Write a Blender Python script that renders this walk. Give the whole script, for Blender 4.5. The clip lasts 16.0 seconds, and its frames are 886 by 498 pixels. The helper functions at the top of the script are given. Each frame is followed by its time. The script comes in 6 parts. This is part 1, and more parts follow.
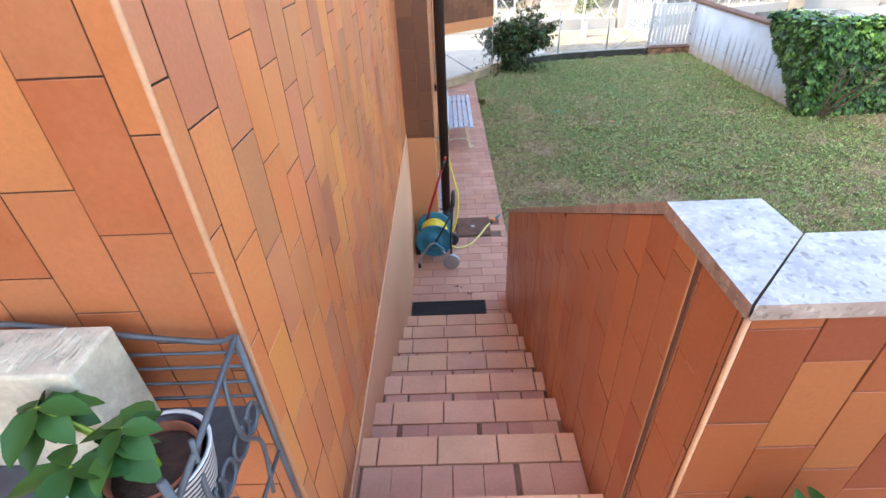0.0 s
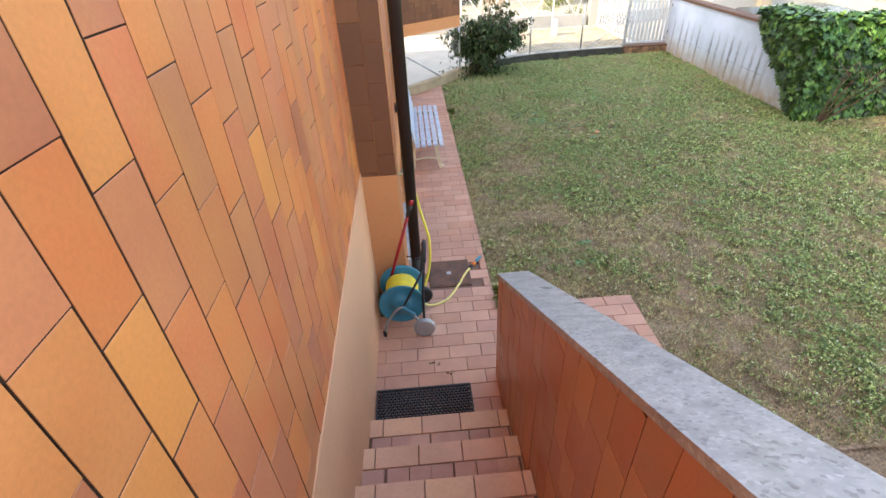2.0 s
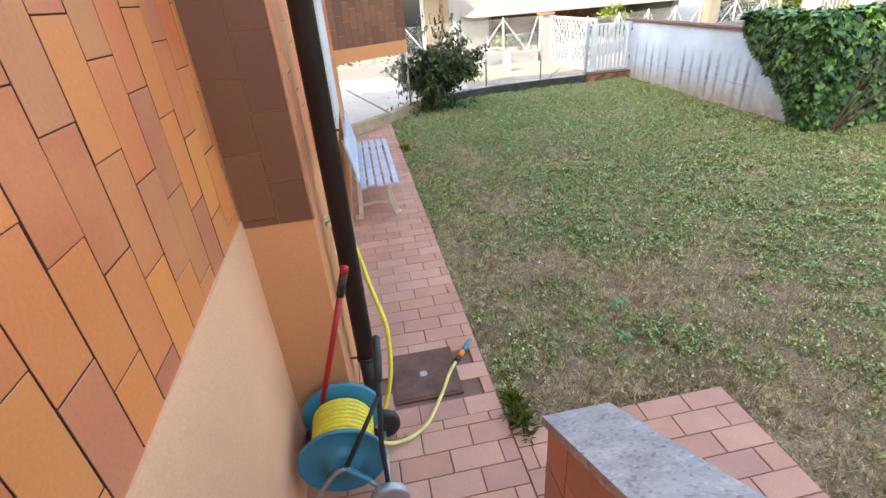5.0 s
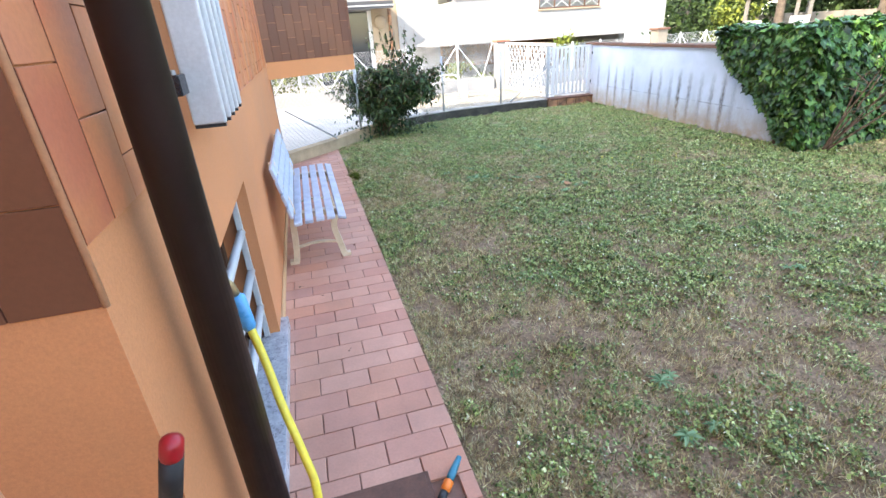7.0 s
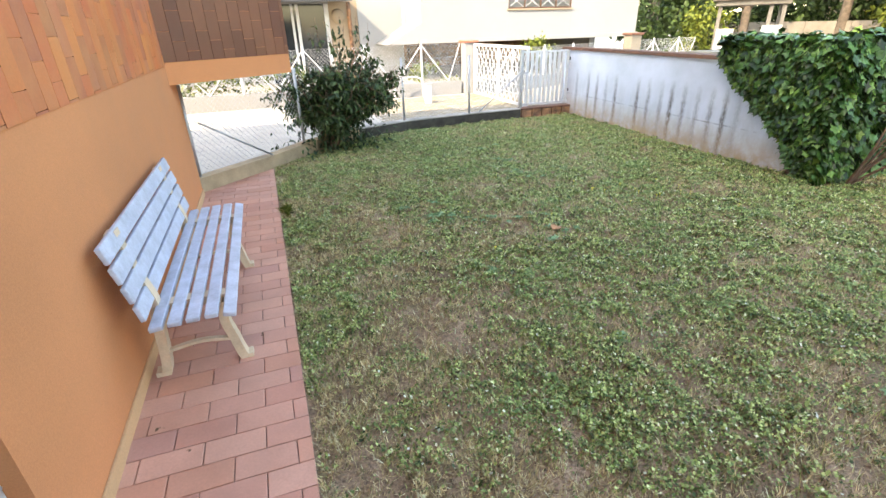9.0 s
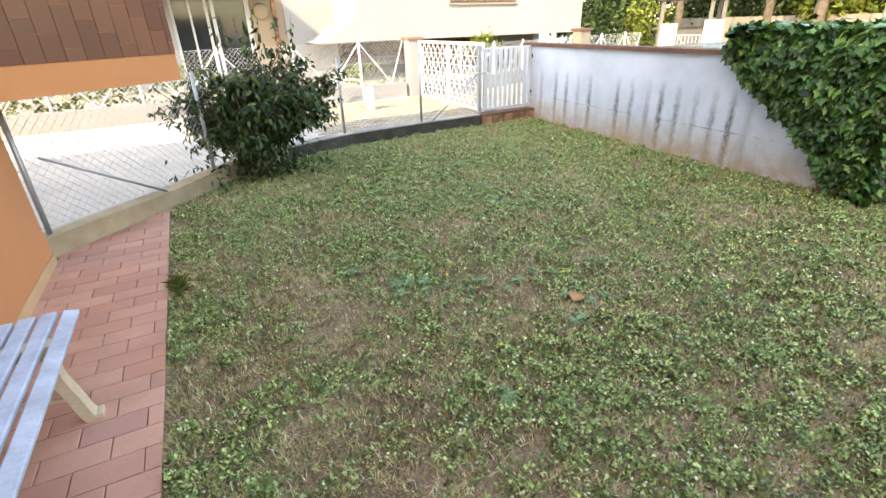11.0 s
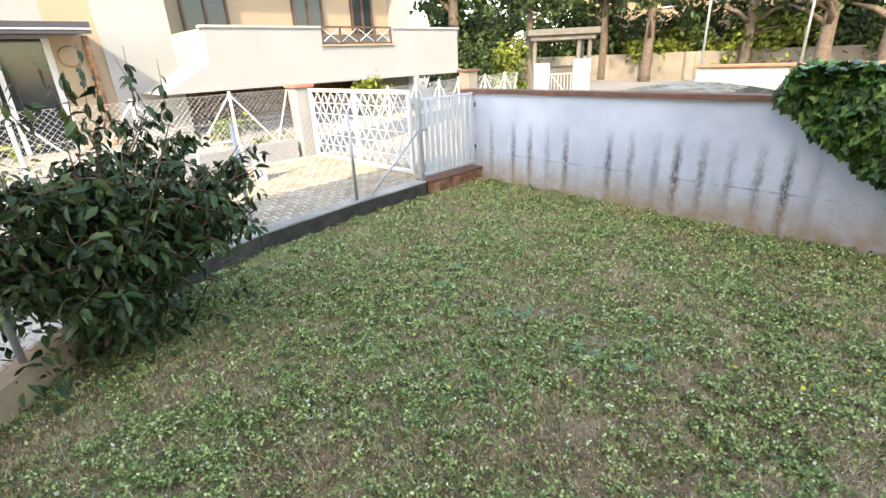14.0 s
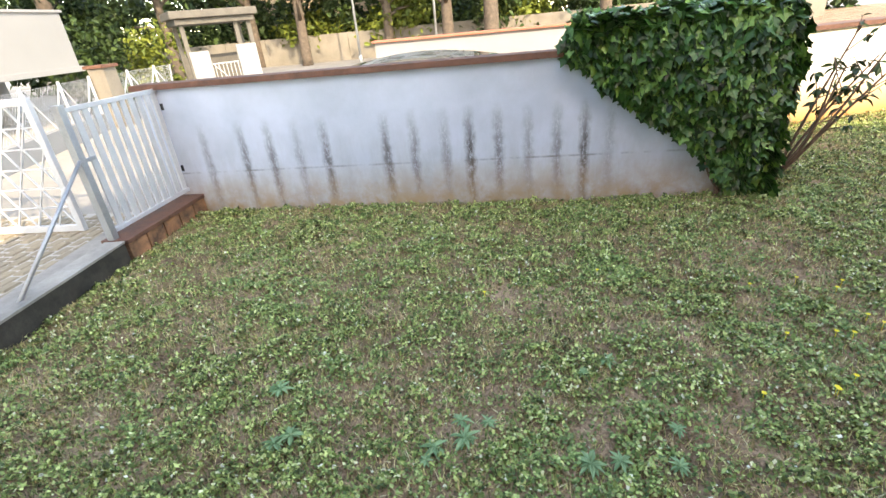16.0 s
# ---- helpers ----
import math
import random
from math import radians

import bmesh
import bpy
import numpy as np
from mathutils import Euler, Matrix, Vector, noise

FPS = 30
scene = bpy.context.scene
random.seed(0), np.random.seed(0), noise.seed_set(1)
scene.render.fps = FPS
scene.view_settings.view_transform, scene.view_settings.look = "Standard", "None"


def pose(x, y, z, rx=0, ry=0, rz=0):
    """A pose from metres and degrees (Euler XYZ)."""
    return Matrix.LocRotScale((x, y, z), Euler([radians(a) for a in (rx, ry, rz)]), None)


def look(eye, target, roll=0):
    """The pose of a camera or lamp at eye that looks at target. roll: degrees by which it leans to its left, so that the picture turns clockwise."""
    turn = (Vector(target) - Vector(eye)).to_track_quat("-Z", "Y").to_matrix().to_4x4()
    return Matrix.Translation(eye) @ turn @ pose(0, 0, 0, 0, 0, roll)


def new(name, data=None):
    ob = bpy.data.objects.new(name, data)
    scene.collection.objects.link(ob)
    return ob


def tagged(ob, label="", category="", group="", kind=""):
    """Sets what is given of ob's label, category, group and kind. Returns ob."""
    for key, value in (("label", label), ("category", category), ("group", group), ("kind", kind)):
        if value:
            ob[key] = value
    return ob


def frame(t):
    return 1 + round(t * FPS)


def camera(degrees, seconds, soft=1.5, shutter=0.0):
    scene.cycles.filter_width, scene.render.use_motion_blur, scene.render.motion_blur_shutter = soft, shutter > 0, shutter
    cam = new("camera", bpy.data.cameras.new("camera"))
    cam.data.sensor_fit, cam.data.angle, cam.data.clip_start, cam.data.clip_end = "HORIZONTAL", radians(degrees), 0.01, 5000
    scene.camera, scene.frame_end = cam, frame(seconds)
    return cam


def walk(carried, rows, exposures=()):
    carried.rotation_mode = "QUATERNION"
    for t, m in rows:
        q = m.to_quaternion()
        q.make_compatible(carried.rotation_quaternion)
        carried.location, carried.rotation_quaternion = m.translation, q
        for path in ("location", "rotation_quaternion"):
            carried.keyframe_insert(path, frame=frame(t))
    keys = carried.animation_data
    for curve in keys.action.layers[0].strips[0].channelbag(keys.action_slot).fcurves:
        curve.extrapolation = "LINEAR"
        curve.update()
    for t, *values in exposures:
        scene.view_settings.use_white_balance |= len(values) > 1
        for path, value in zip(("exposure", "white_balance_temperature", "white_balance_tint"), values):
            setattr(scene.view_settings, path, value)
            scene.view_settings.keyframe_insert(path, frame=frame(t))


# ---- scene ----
cam = camera(86.5, 16.0)
PATH = [
    (0, (0.482, 0.236, 2.945), (0.437, 1.892, 1.824), -2.9),
    (0.5, (0.498, 0.52, 2.924), (0.511, 2.154, 1.771), -2.9),
    (1, (0.487, 0.889, 2.957), (0.538, 2.509, 1.785), -2.8),
    (1.5, (0.492, 1.134, 2.926), (0.559, 2.762, 1.765), -2.9),
    (2, (0.511, 1.373, 2.823), (0.584, 3.019, 1.689), -2.9),
    (2.5, (0.513, 1.604, 2.712), (0.595, 3.271, 1.609), -2.8),
    (3, (0.492, 1.835, 2.621), (0.592, 3.523, 1.553), -3.0),
    (3.5, (0.503, 2.079, 2.486), (0.638, 3.787, 1.454), -3.3),
    (4, (0.521, 2.355, 2.338), (0.688, 4.076, 1.332), -3.8),
    (6.5, (0.652, 3.630, 1.676), (1.074, 5.383, 0.810), -4.3),
    (7, (0.690, 3.89, 1.640), (1.154, 5.644, 0.797), -3.6),
    (7.5, (0.846, 4.150, 1.658), (1.351, 5.889, 0.808), -2.7),
    (8, (0.992, 4.428, 1.638), (1.53, 6.159, 0.793), -2.2),
    (8.5, (1.08, 4.775, 1.651), (1.644, 6.496, 0.802), -1.8),
    (11, (1.535, 6.533, 1.562), (2.338, 8.147, 0.696), -1.9),
    (11.5, (1.592, 6.971, 1.579), (2.455, 8.558, 0.721), -1.9),
    (12, (1.566, 7.411, 1.59), (2.499, 8.967, 0.748), -1.9),
    (12.5, (1.553, 7.799, 1.578), (2.563, 9.322, 0.763), -1.7),
    (13, (1.615, 8.207, 1.577), (2.706, 9.689, 0.795), -1.7),
    (13.5, (1.656, 8.603, 1.578), (2.836, 10.03, 0.822), -2.0),
    (14, (1.722, 9.019, 1.633), (3.01, 10.351, 0.881), -2.7),
    (14.5, (1.884, 9.389, 1.589), (3.316, 10.552, 0.818), -3.3),
    (15, (2.086, 9.769, 1.586), (3.669, 10.685, 0.778), -4.0),
    (15.5, (2.327, 10.149, 1.589), (4.036, 10.757, 0.747), -4.8),
    (16, (2.685, 10.461, 1.502), (4.465, 10.725, 0.63), -5.6),
]
walk(cam, [(t, look(eye, target, roll)) for t, eye, target, roll in PATH], [(0, 3.08, 7700, 10), (2, 3.06, 9000, 10), (4, 3.08, 8800, 10), (6.5, 3.3, 7800, 10), (7, 3.35, 7500, 10), (8, 3.2, 7900, 10), (8.5, 3.15, 8400, 10), (11, 3.1, 9300, 10), (14, 2.93, 8600, 10), (16, 2.85, 8700, 10)])

# ---- world and sun ----
SUN_EL, SUN_DIR = 37.8, (0.88, 0.47)
world = bpy.data.worlds.new("world")
scene.world = world
world.use_nodes = True
_wn = world.node_tree.nodes
sky = _wn.new("ShaderNodeTexSky")
sky.sky_type, sky.sun_disc = "NISHITA", False
sky.sun_elevation = radians(SUN_EL)
sky.sun_rotation = math.atan2(-SUN_DIR[0], -SUN_DIR[1])
world.node_tree.links.new(sky.outputs[0], _wn["Background"].inputs[0])
_wn["Background"].inputs[1].default_value = 0.15
sun = new("sun", bpy.data.lights.new("sun", "SUN"))
sun.data.energy, sun.data.angle, sun.data.color = 1.25, radians(0.5), (1.0, 0.93, 0.82)
_h = math.hypot(*SUN_DIR)
sun.matrix_world = look((0, 0, 0), (SUN_DIR[0] / _h, SUN_DIR[1] / _h, -math.tan(radians(SUN_EL))))


# ---- materials ----
def material(name, base, rough=0.7, metal=0.0):
    m = bpy.data.materials.new(name)
    m.use_nodes = True
    b = m.node_tree.nodes["Principled BSDF"]
    b.inputs["Base Color"].default_value = (*base, 1)
    b.inputs["Roughness"].default_value = rough
    b.inputs["Metallic"].default_value = metal
    return m


def node(m, kind, **values):
    n = m.node_tree.nodes.new(kind)
    for key, value in values.items():
        key = key.replace("_", " ")
        n.inputs[key].default_value = value
    return n


def wire(m, a, b):
    m.node_tree.links.new(a, b)


def bsdf(m):
    return m.node_tree.nodes["Principled BSDF"]


def place(m, stretch=(1, 1, 1), world_space=True):
    """Coordinates in metres, stretched."""
    if world_space:
        src = m.node_tree.nodes.new("ShaderNodeNewGeometry").outputs["Position"]
    else:
        src = m.node_tree.nodes.new("ShaderNodeTexCoord").outputs["Object"]
    mp = m.node_tree.nodes.new("ShaderNodeMapping")
    mp.inputs["Scale"].default_value = stretch
    wire(m, src, mp.inputs["Vector"])
    return mp.outputs[0]


def noise_of(m, scale, detail=4, rough=0.6, stretch=(1, 1, 1), world_space=True):
    n = node(m, "ShaderNodeTexNoise", Scale=scale, Detail=detail, Roughness=rough)
    wire(m, place(m, stretch, world_space), n.inputs["Vector"])
    return n.outputs["Fac"]


def ramp(m, fac, stops, smooth=False):
    r = m.node_tree.nodes.new("ShaderNodeValToRGB")
    e = r.color_ramp.elements
    while len(e) < len(stops):
        e.new(0.5)
    for el, (p, c) in zip(e, stops):
        el.position = p
        el.color = (*c, 1) if len(c) == 3 else c
    if not smooth:
        r.color_ramp.interpolation = "LINEAR"
    wire(m, fac, r.inputs[0])
    return r.outputs[0]


def mix(m, fac, a, b, blend="MIX"):
    n = m.node_tree.nodes.new("ShaderNodeMix")
    n.data_type, n.blend_type = "RGBA", blend
    for value, sock in ((fac, n.inputs[0]), (a, n.inputs[6]), (b, n.inputs[7])):
        if isinstance(value, (int, float)):
            sock.default_value = value
        elif isinstance(value, tuple):
            sock.default_value = (*value, 1)
        else:
            wire(m, value, sock)
    return n.outputs[2]


def bump(m, fac, strength=0.3, distance=0.01):
    n = node(m, "ShaderNodeBump", Strength=strength, Distance=distance)
    wire(m, fac, n.inputs["Height"])
    wire(m, n.outputs[0], bsdf(m).inputs["Normal"])


def grey(v):
    return (v, v, v)


def worn(name, base, rough=0.7, scale=3.0, amount=0.25, fine=60.0, relief=0.15, metal=0.0, dark=None, world_space=True):
    """A surface with broad blotches, fine grain and slight relief."""
    m = material(name, base, rough, metal)
    low = dark or tuple(c * (1 - amount) for c in base)
    high = tuple(min(1, c * (1 + amount * 0.6)) for c in base)
    big = noise_of(m, scale, 5, 0.65, world_space=world_space)
    col = ramp(m, big, [(0.3, low), (0.7, high)])
    small = noise_of(m, fine, 3, 0.7, world_space=world_space)
    col = mix(m, 0.35, col, ramp(m, small, [(0.3, grey(0.55)), (0.7, grey(1.0))]), "MULTIPLY")
    wire(m, col, bsdf(m).inputs["Base Color"])
    wire(m, ramp(m, big, [(0.3, grey(max(0, rough - 0.12))), (0.7, grey(min(1, rough + 0.1)))]), bsdf(m).inputs["Roughness"])
    bump(m, small, relief, 0.004)
    return m


def piece_mat(name, stops, rough=0.5, fine=90.0, relief=0.12, stain=0.3, glaze=None):
    """Fired clay: every piece takes its own tone."""
    m = material(name, stops[0][1], rough)
    info = m.node_tree.nodes.new("ShaderNodeObjectInfo")
    col = ramp(m, info.outputs["Random"], stops)
    wide = noise_of(m, 2.3, 5, 0.65)
    if glaze:
        # the glaze runs paler in soft clouds and drops dark specks
        col = mix(m, ramp(m, noise_of(m, 5.5, 3, 0.5), [(0.42, grey(0.0)), (0.68, grey(0.45))]), col, glaze)
        col = mix(m, ramp(m, noise_of(m, 26, 5, 0.75), [(0.70, grey(0.0)), (0.78, grey(0.5))]), col, (0.20, 0.09, 0.045))
    col = mix(m, stain, col, ramp(m, wide, [(0.32, grey(0.5)), (0.62, grey(1.0))]), "MULTIPLY")
    small = noise_of(m, fine, 3, 0.7)
    col = mix(m, 0.3, col, ramp(m, small, [(0.3, grey(0.6)), (0.65, grey(1.0))]), "MULTIPLY")
    wire(m, col, bsdf(m).inputs["Base Color"])
    wire(m, ramp(m, wide, [(0.3, grey(rough - 0.1)), (0.7, grey(rough + 0.15))]), bsdf(m).inputs["Roughness"])
    bump(m, small, relief, 0.003)
    return m


CLAD = piece_mat("glazed_cladding", [(0.0, (0.58, 0.145, 0.058)), (0.14, (0.66, 0.220, 0.074)), (0.26, (0.62, 0.172, 0.074)), (0.38, (0.43, 0.135, 0.074)), (0.50, (0.57, 0.190, 0.098)), (0.62, (0.47, 0.180, 0.085)), (0.74, (0.66, 0.190, 0.068)), (0.86, (0.71, 0.265, 0.078)), (1.0, (0.51, 0.150, 0.080))], 0.42, stain=0.22, glaze=(0.62, 0.25, 0.09))
CLAD_DARK = piece_mat("brown_cladding", [(0.0, (0.13, 0.042, 0.02)), (0.5, (0.17, 0.058, 0.026)), (1.0, (0.22, 0.08, 0.036))], 0.5)
# CLAD in deeper tones; on the near wall they stand in for shade
CLAD_MID = piece_mat("darkened_cladding", [(0.0, (0.42, 0.105, 0.042)), (0.3, (0.48, 0.145, 0.06)), (0.55, (0.44, 0.155, 0.07)), (0.8, (0.54, 0.165, 0.06)), (1.0, (0.56, 0.20, 0.075))], 0.36, stain=0.3, glaze=(0.50, 0.19, 0.08))
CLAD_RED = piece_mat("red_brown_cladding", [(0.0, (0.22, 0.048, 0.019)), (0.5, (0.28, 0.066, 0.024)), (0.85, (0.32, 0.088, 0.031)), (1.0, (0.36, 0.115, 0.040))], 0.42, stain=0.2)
PAVER = piece_mat("paving_clay", [(0.0, (0.54, 0.255, 0.185)), (0.3, (0.60, 0.305, 0.22)), (0.6, (0.65, 0.345, 0.25)), (0.85, (0.59, 0.275, 0.18)), (1.0, (0.51, 0.26, 0.205))], 0.6, stain=0.45)
STEP = piece_mat("step_clay", [(0.0, (0.70, 0.40, 0.29)), (0.35, (0.74, 0.39, 0.25)), (0.7, (0.78, 0.46, 0.29)), (1.0, (0.68, 0.35, 0.25))], 0.5, stain=0.4)
# small back-row tiles, coloured darker for the shade of the step above
STEP_BACK = piece_mat("shaded_step_clay", [(0.0, (0.54, 0.28, 0.225)), (0.5, (0.61, 0.325, 0.25)), (1.0, (0.66, 0.38, 0.275))], 0.55, stain=0.45)
BAND = worn("peach_plaster", (0.74, 0.40, 0.235), 0.85, 1.5, 0.1, 150, 0.25)
MORTAR = worn("mortar", (0.085, 0.036, 0.021), 0.9, 6, 0.3, 120, 0.4)
MORTAR_RED = worn("reddish_mortar", (0.17, 0.062, 0.034), 0.9, 6, 0.3, 120, 0.4)
GROUT = worn("paving_grout", (0.24, 0.13, 0.095), 0.9, 4, 0.35, 120, 0.4)
PLASTER = worn("ochre_plaster", (0.62, 0.25, 0.105), 0.85, 1.2, 0.12, 150, 0.25)
WHITE_PLASTER = worn("white_render", (0.29, 0.29, 0.29), 0.85, 0.6, 0.08, 80, 0.2)
CREAM_PLASTER = worn("cream_render", (0.34, 0.26, 0.18), 0.85, 0.6, 0.1, 80, 0.2)
CONCRETE = worn("old_concrete", (0.34, 0.32, 0.29), 0.9, 2.5, 0.45, 70, 0.5)
KERB_DARK = worn("mossy_kerb", (0.060, 0.054, 0.044), 0.95, 5, 0.6, 60, 0.6, dark=(0.018, 0.018, 0.014))
WHITE_METAL = worn("white_enamel", (0.56, 0.58, 0.60), 0.4, 4, 0.1, 80, 0.05)
GREY_METAL = worn("galvanised_steel", (0.42, 0.44, 0.46), 0.45, 5, 0.2, 80, 0.1, metal=0.6)
BROWN_METAL = worn("brown_enamel", (0.020, 0.011, 0.010), 0.5, 5, 0.3, 90, 0.05)
RUST = worn("rusty_sheet", (0.16, 0.075, 0.05), 0.75, 8, 0.5, 90, 0.3)
BLACK = worn("black_rubber", (0.018, 0.018, 0.02), 0.6, 8, 0.3, 120, 0.2)


def granite(name, base, dark, light):
    m = material(name, base, 0.3)
    grain = node(m, "ShaderNodeTexVoronoi", Scale=110.0)
    wire(m, place(m), grain.inputs["Vector"])
    sp = ramp(m, grain.outputs["Color"], [(0.12, dark), (0.3, base), (0.65, base), (0.9, light)])
    big = noise_of(m, 14, 4, 0.6)
    col = mix(m, 0.5, sp, ramp(m, big, [(0.35, tuple(c * 0.7 for c in base)), (0.65, light)]))
    wire(m, col, bsdf(m).inputs["Base Color"])
    wire(m, ramp(m, noise_of(m, 5, 4), [(0.3, grey(0.22)), (0.7, grey(0.5))]), bsdf(m).inputs["Roughness"])
    return m


GRANITE = granite("pink_granite", (0.33, 0.335, 0.36), (0.10, 0.085, 0.09), (0.52, 0.52, 0.54))
GRANITE_SAWN = granite("sawn_granite", (0.30, 0.22, 0.19), (0.09, 0.06, 0.05), (0.5, 0.42, 0.38))


# ---- mesh helpers ----
def put(name, bm, mat, smooth=False):
    me = bpy.data.meshes.new(name)
    bmesh.ops.recalc_face_normals(bm, faces=bm.faces)
    bm.to_mesh(me)
    bm.free()
    for m in (mat if isinstance(mat, (list, tuple)) else [mat]):
        me.materials.append(m)
    if smooth:
        me.shade_smooth()
    return new(name, me)


def part(name, bm, mat, parent, label="", smooth=False):
    ob = put(name, bm, mat, smooth)
    ob.parent = parent
    if parent.type == "EMPTY":
        ob.matrix_parent_inverse = parent.matrix_basis.inverted()
    if label:
        ob["label"] = label
    return ob


def empty(name, x=0, y=0, z=0, rz=0):
    ob = new(name)
    ob.matrix_world = pose(x, y, z, 0, 0, rz)
    return ob


def prism(bm, poly, axis, lo, hi):
    """Extrude a polygon of 2D points along axis 'x', 'y' or 'z' from lo to hi."""
    def at(p, h):
        return {"x": (h, p[0], p[1]), "y": (p[0], h, p[1]), "z": (p[0], p[1], h)}[axis]
    a = [bm.verts.new(at(p, lo)) for p in poly]
    b = [bm.verts.new(at(p, hi)) for p in poly]
    bm.faces.new(a[::-1])
    bm.faces.new(b)
    for i in range(len(poly)):
        j = (i + 1) % len(poly)
        bm.faces.new((a[i], a[j], b[j], b[i]))
    return bm


def box(x0, x1, y0, y1, z0, z1, bevel=0.0, bm=None):
    own = bmesh.new()
    prism(own, [(x0, y0), (x1, y0), (x1, y1), (x0, y1)], "z", z0, z1)
    if bevel:
        bmesh.ops.bevel(own, geom=own.edges[:], offset=bevel, segments=2, affect="EDGES", profile=0.5)
    if bm is None:
        return own
    me = bpy.data.meshes.new("tmp")
    own.to_mesh(me)
    own.free()
    bm.from_mesh(me)
    bpy.data.meshes.remove(me)
    return bm


def tube(pts, r, seg=10, bm=None, close=False):
    """A round rod along a line of points; r is one radius or one for each point."""
    bm = bm or bmesh.new()
    pts = [Vector(p) for p in pts]
    n = len(pts)
    rs = r if isinstance(r, (list, tuple)) else [r] * n
    rings, side = [], None
    for i, p in enumerate(pts):
        a = pts[(i - 1) % n] if (close or i) else p
        b = pts[(i + 1) % n] if (close or i < n - 1) else p
        d = (b - a).normalized()
        if side is None:
            side = d.orthogonal().normalized()
        side = (side - d * side.dot(d))
        side = side.normalized() if side.length > 1e-6 else d.orthogonal().normalized()
        up = d.cross(side)
        rings.append([bm.verts.new(p + (side * math.cos(k * 2 * math.pi / seg) + up * math.sin(k * 2 * math.pi / seg)) * rs[i]) for k in range(seg)])
    for i in range(n if close else n - 1):
        u, v = rings[i], rings[(i + 1) % n]
        for k in range(seg):
            bm.faces.new((u[k], u[(k + 1) % seg], v[(k + 1) % seg], v[k]))
    if not close:
        bm.faces.new(rings[0][::-1])
        bm.faces.new(rings[-1])
    return bm


def curve_pts(pts, steps=8):
    """A smooth line through points (Catmull-Rom)."""
    p = [Vector(q) for q in pts]
    p = [p[0] * 2 - p[1]] + p + [p[-1] * 2 - p[-2]]
    out = []
    for i in range(1, len(p) - 2):
        for k in range(steps):
            t = k / steps
            out.append(0.5 * ((2 * p[i]) + (p[i + 1] - p[i - 1]) * t + (2 * p[i - 1] - 5 * p[i] + 4 * p[i + 1] - p[i + 2]) * t * t + (3 * p[i] - p[i - 1] - 3 * p[i + 1] + p[i + 2]) * t ** 3))
    out.append(p[-2])
    return out


def lathe(profile, seg=24, bm=None, m=None):
    """Turn (radius, height) points about the z axis, then move by m."""
    bm = bm or bmesh.new()
    m = m or Matrix()
    rings = [[bm.verts.new(m @ Vector((r * math.cos(k * 2 * math.pi / seg), r * math.sin(k * 2 * math.pi / seg), z))) for k in range(seg)] for r, z in profile]
    for u, v in zip(rings, rings[1:]):
        for k in range(seg):
            bm.faces.new((u[k], u[(k + 1) % seg], v[(k + 1) % seg], v[k]))
    bm.faces.new(rings[0][::-1])
    bm.faces.new(rings[-1])
    return bm


def clip(poly, a, b, c):
    """Keep the part of a 2D polygon where a*x + b*y <= c."""
    out = []
    for i, p in enumerate(poly):
        q = poly[(i + 1) % len(poly)]
        dp, dq = a * p[0] + b * p[1] - c, a * q[0] + b * q[1] - c
        if dp <= 0:
            out.append(p)
        if dp * dq < 0:
            t = dp / (dp - dq)
            out.append((p[0] + (q[0] - p[0]) * t, p[1] + (q[1] - p[1]) * t))
    return out


_shared = {}


def slab_mesh(key, poly, depth, mat, chamfer=0.003, edge=None):
    """A flat piece in x, y with its top at z = depth and a chamfered rim."""
    if key in _shared:
        return _shared[key]
    n = len(poly)
    cx, cy = sum(p[0] for p in poly) / n, sum(p[1] for p in poly) / n
    size = max(max(abs(p[0] - cx), abs(p[1] - cy)) for p in poly)
    k = 1 - chamfer / max(size, 0.01)
    top = [(cx + (p[0] - cx) * k, cy + (p[1] - cy) * k, depth) for p in poly]
    mid = [(p[0], p[1], depth - chamfer) for p in poly]
    low = [(p[0], p[1], 0.0) for p in poly]
    faces = [tuple(range(n))]
    for r in (0, n):
        for i in range(n):
            j = (i + 1) % n
            faces.append((r + i, r + n + i, r + n + j, r + j))
    me = bpy.data.meshes.new("piece")
    me.from_pydata(top + mid + low, [], faces)
    me.materials.append(mat)
    if edge:
        me.materials.append(edge)
        for f in list(me.polygons)[1 + n:]:
            f.material_index = 1
    if key is not None:
        _shared[key] = me
    return me


def area(poly):
    return abs(sum(p[0] * q[1] - q[0] * p[1] for p, q in zip(poly, poly[1:] + poly[:1]))) / 2


def lay(parent, name, base, cells, depth, mat, tilt=0.0, rng=None, chamfer=0.003, edge=None):
    """Lay flat pieces (polygons in the base's x, y) as objects of their own under parent."""
    rng = rng or random.Random(5)
    for poly in cells:
        if len(poly) < 3 or area(poly) < 0.0006:
            continue
        cx, cy = sum(p[0] for p in poly) / len(poly), sum(p[1] for p in poly) / len(poly)
        rel = [(round(p[0] - cx, 4), round(p[1] - cy, 4)) for p in poly]
        ob = new(name, slab_mesh((mat.name, depth, tuple(rel)), rel, depth, mat, chamfer, edge))
        ob.parent = parent
        ob.matrix_world = base @ pose(cx, cy, rng.uniform(-0.0012, 0.0012), rng.gauss(0, tilt), rng.gauss(0, tilt), 0)


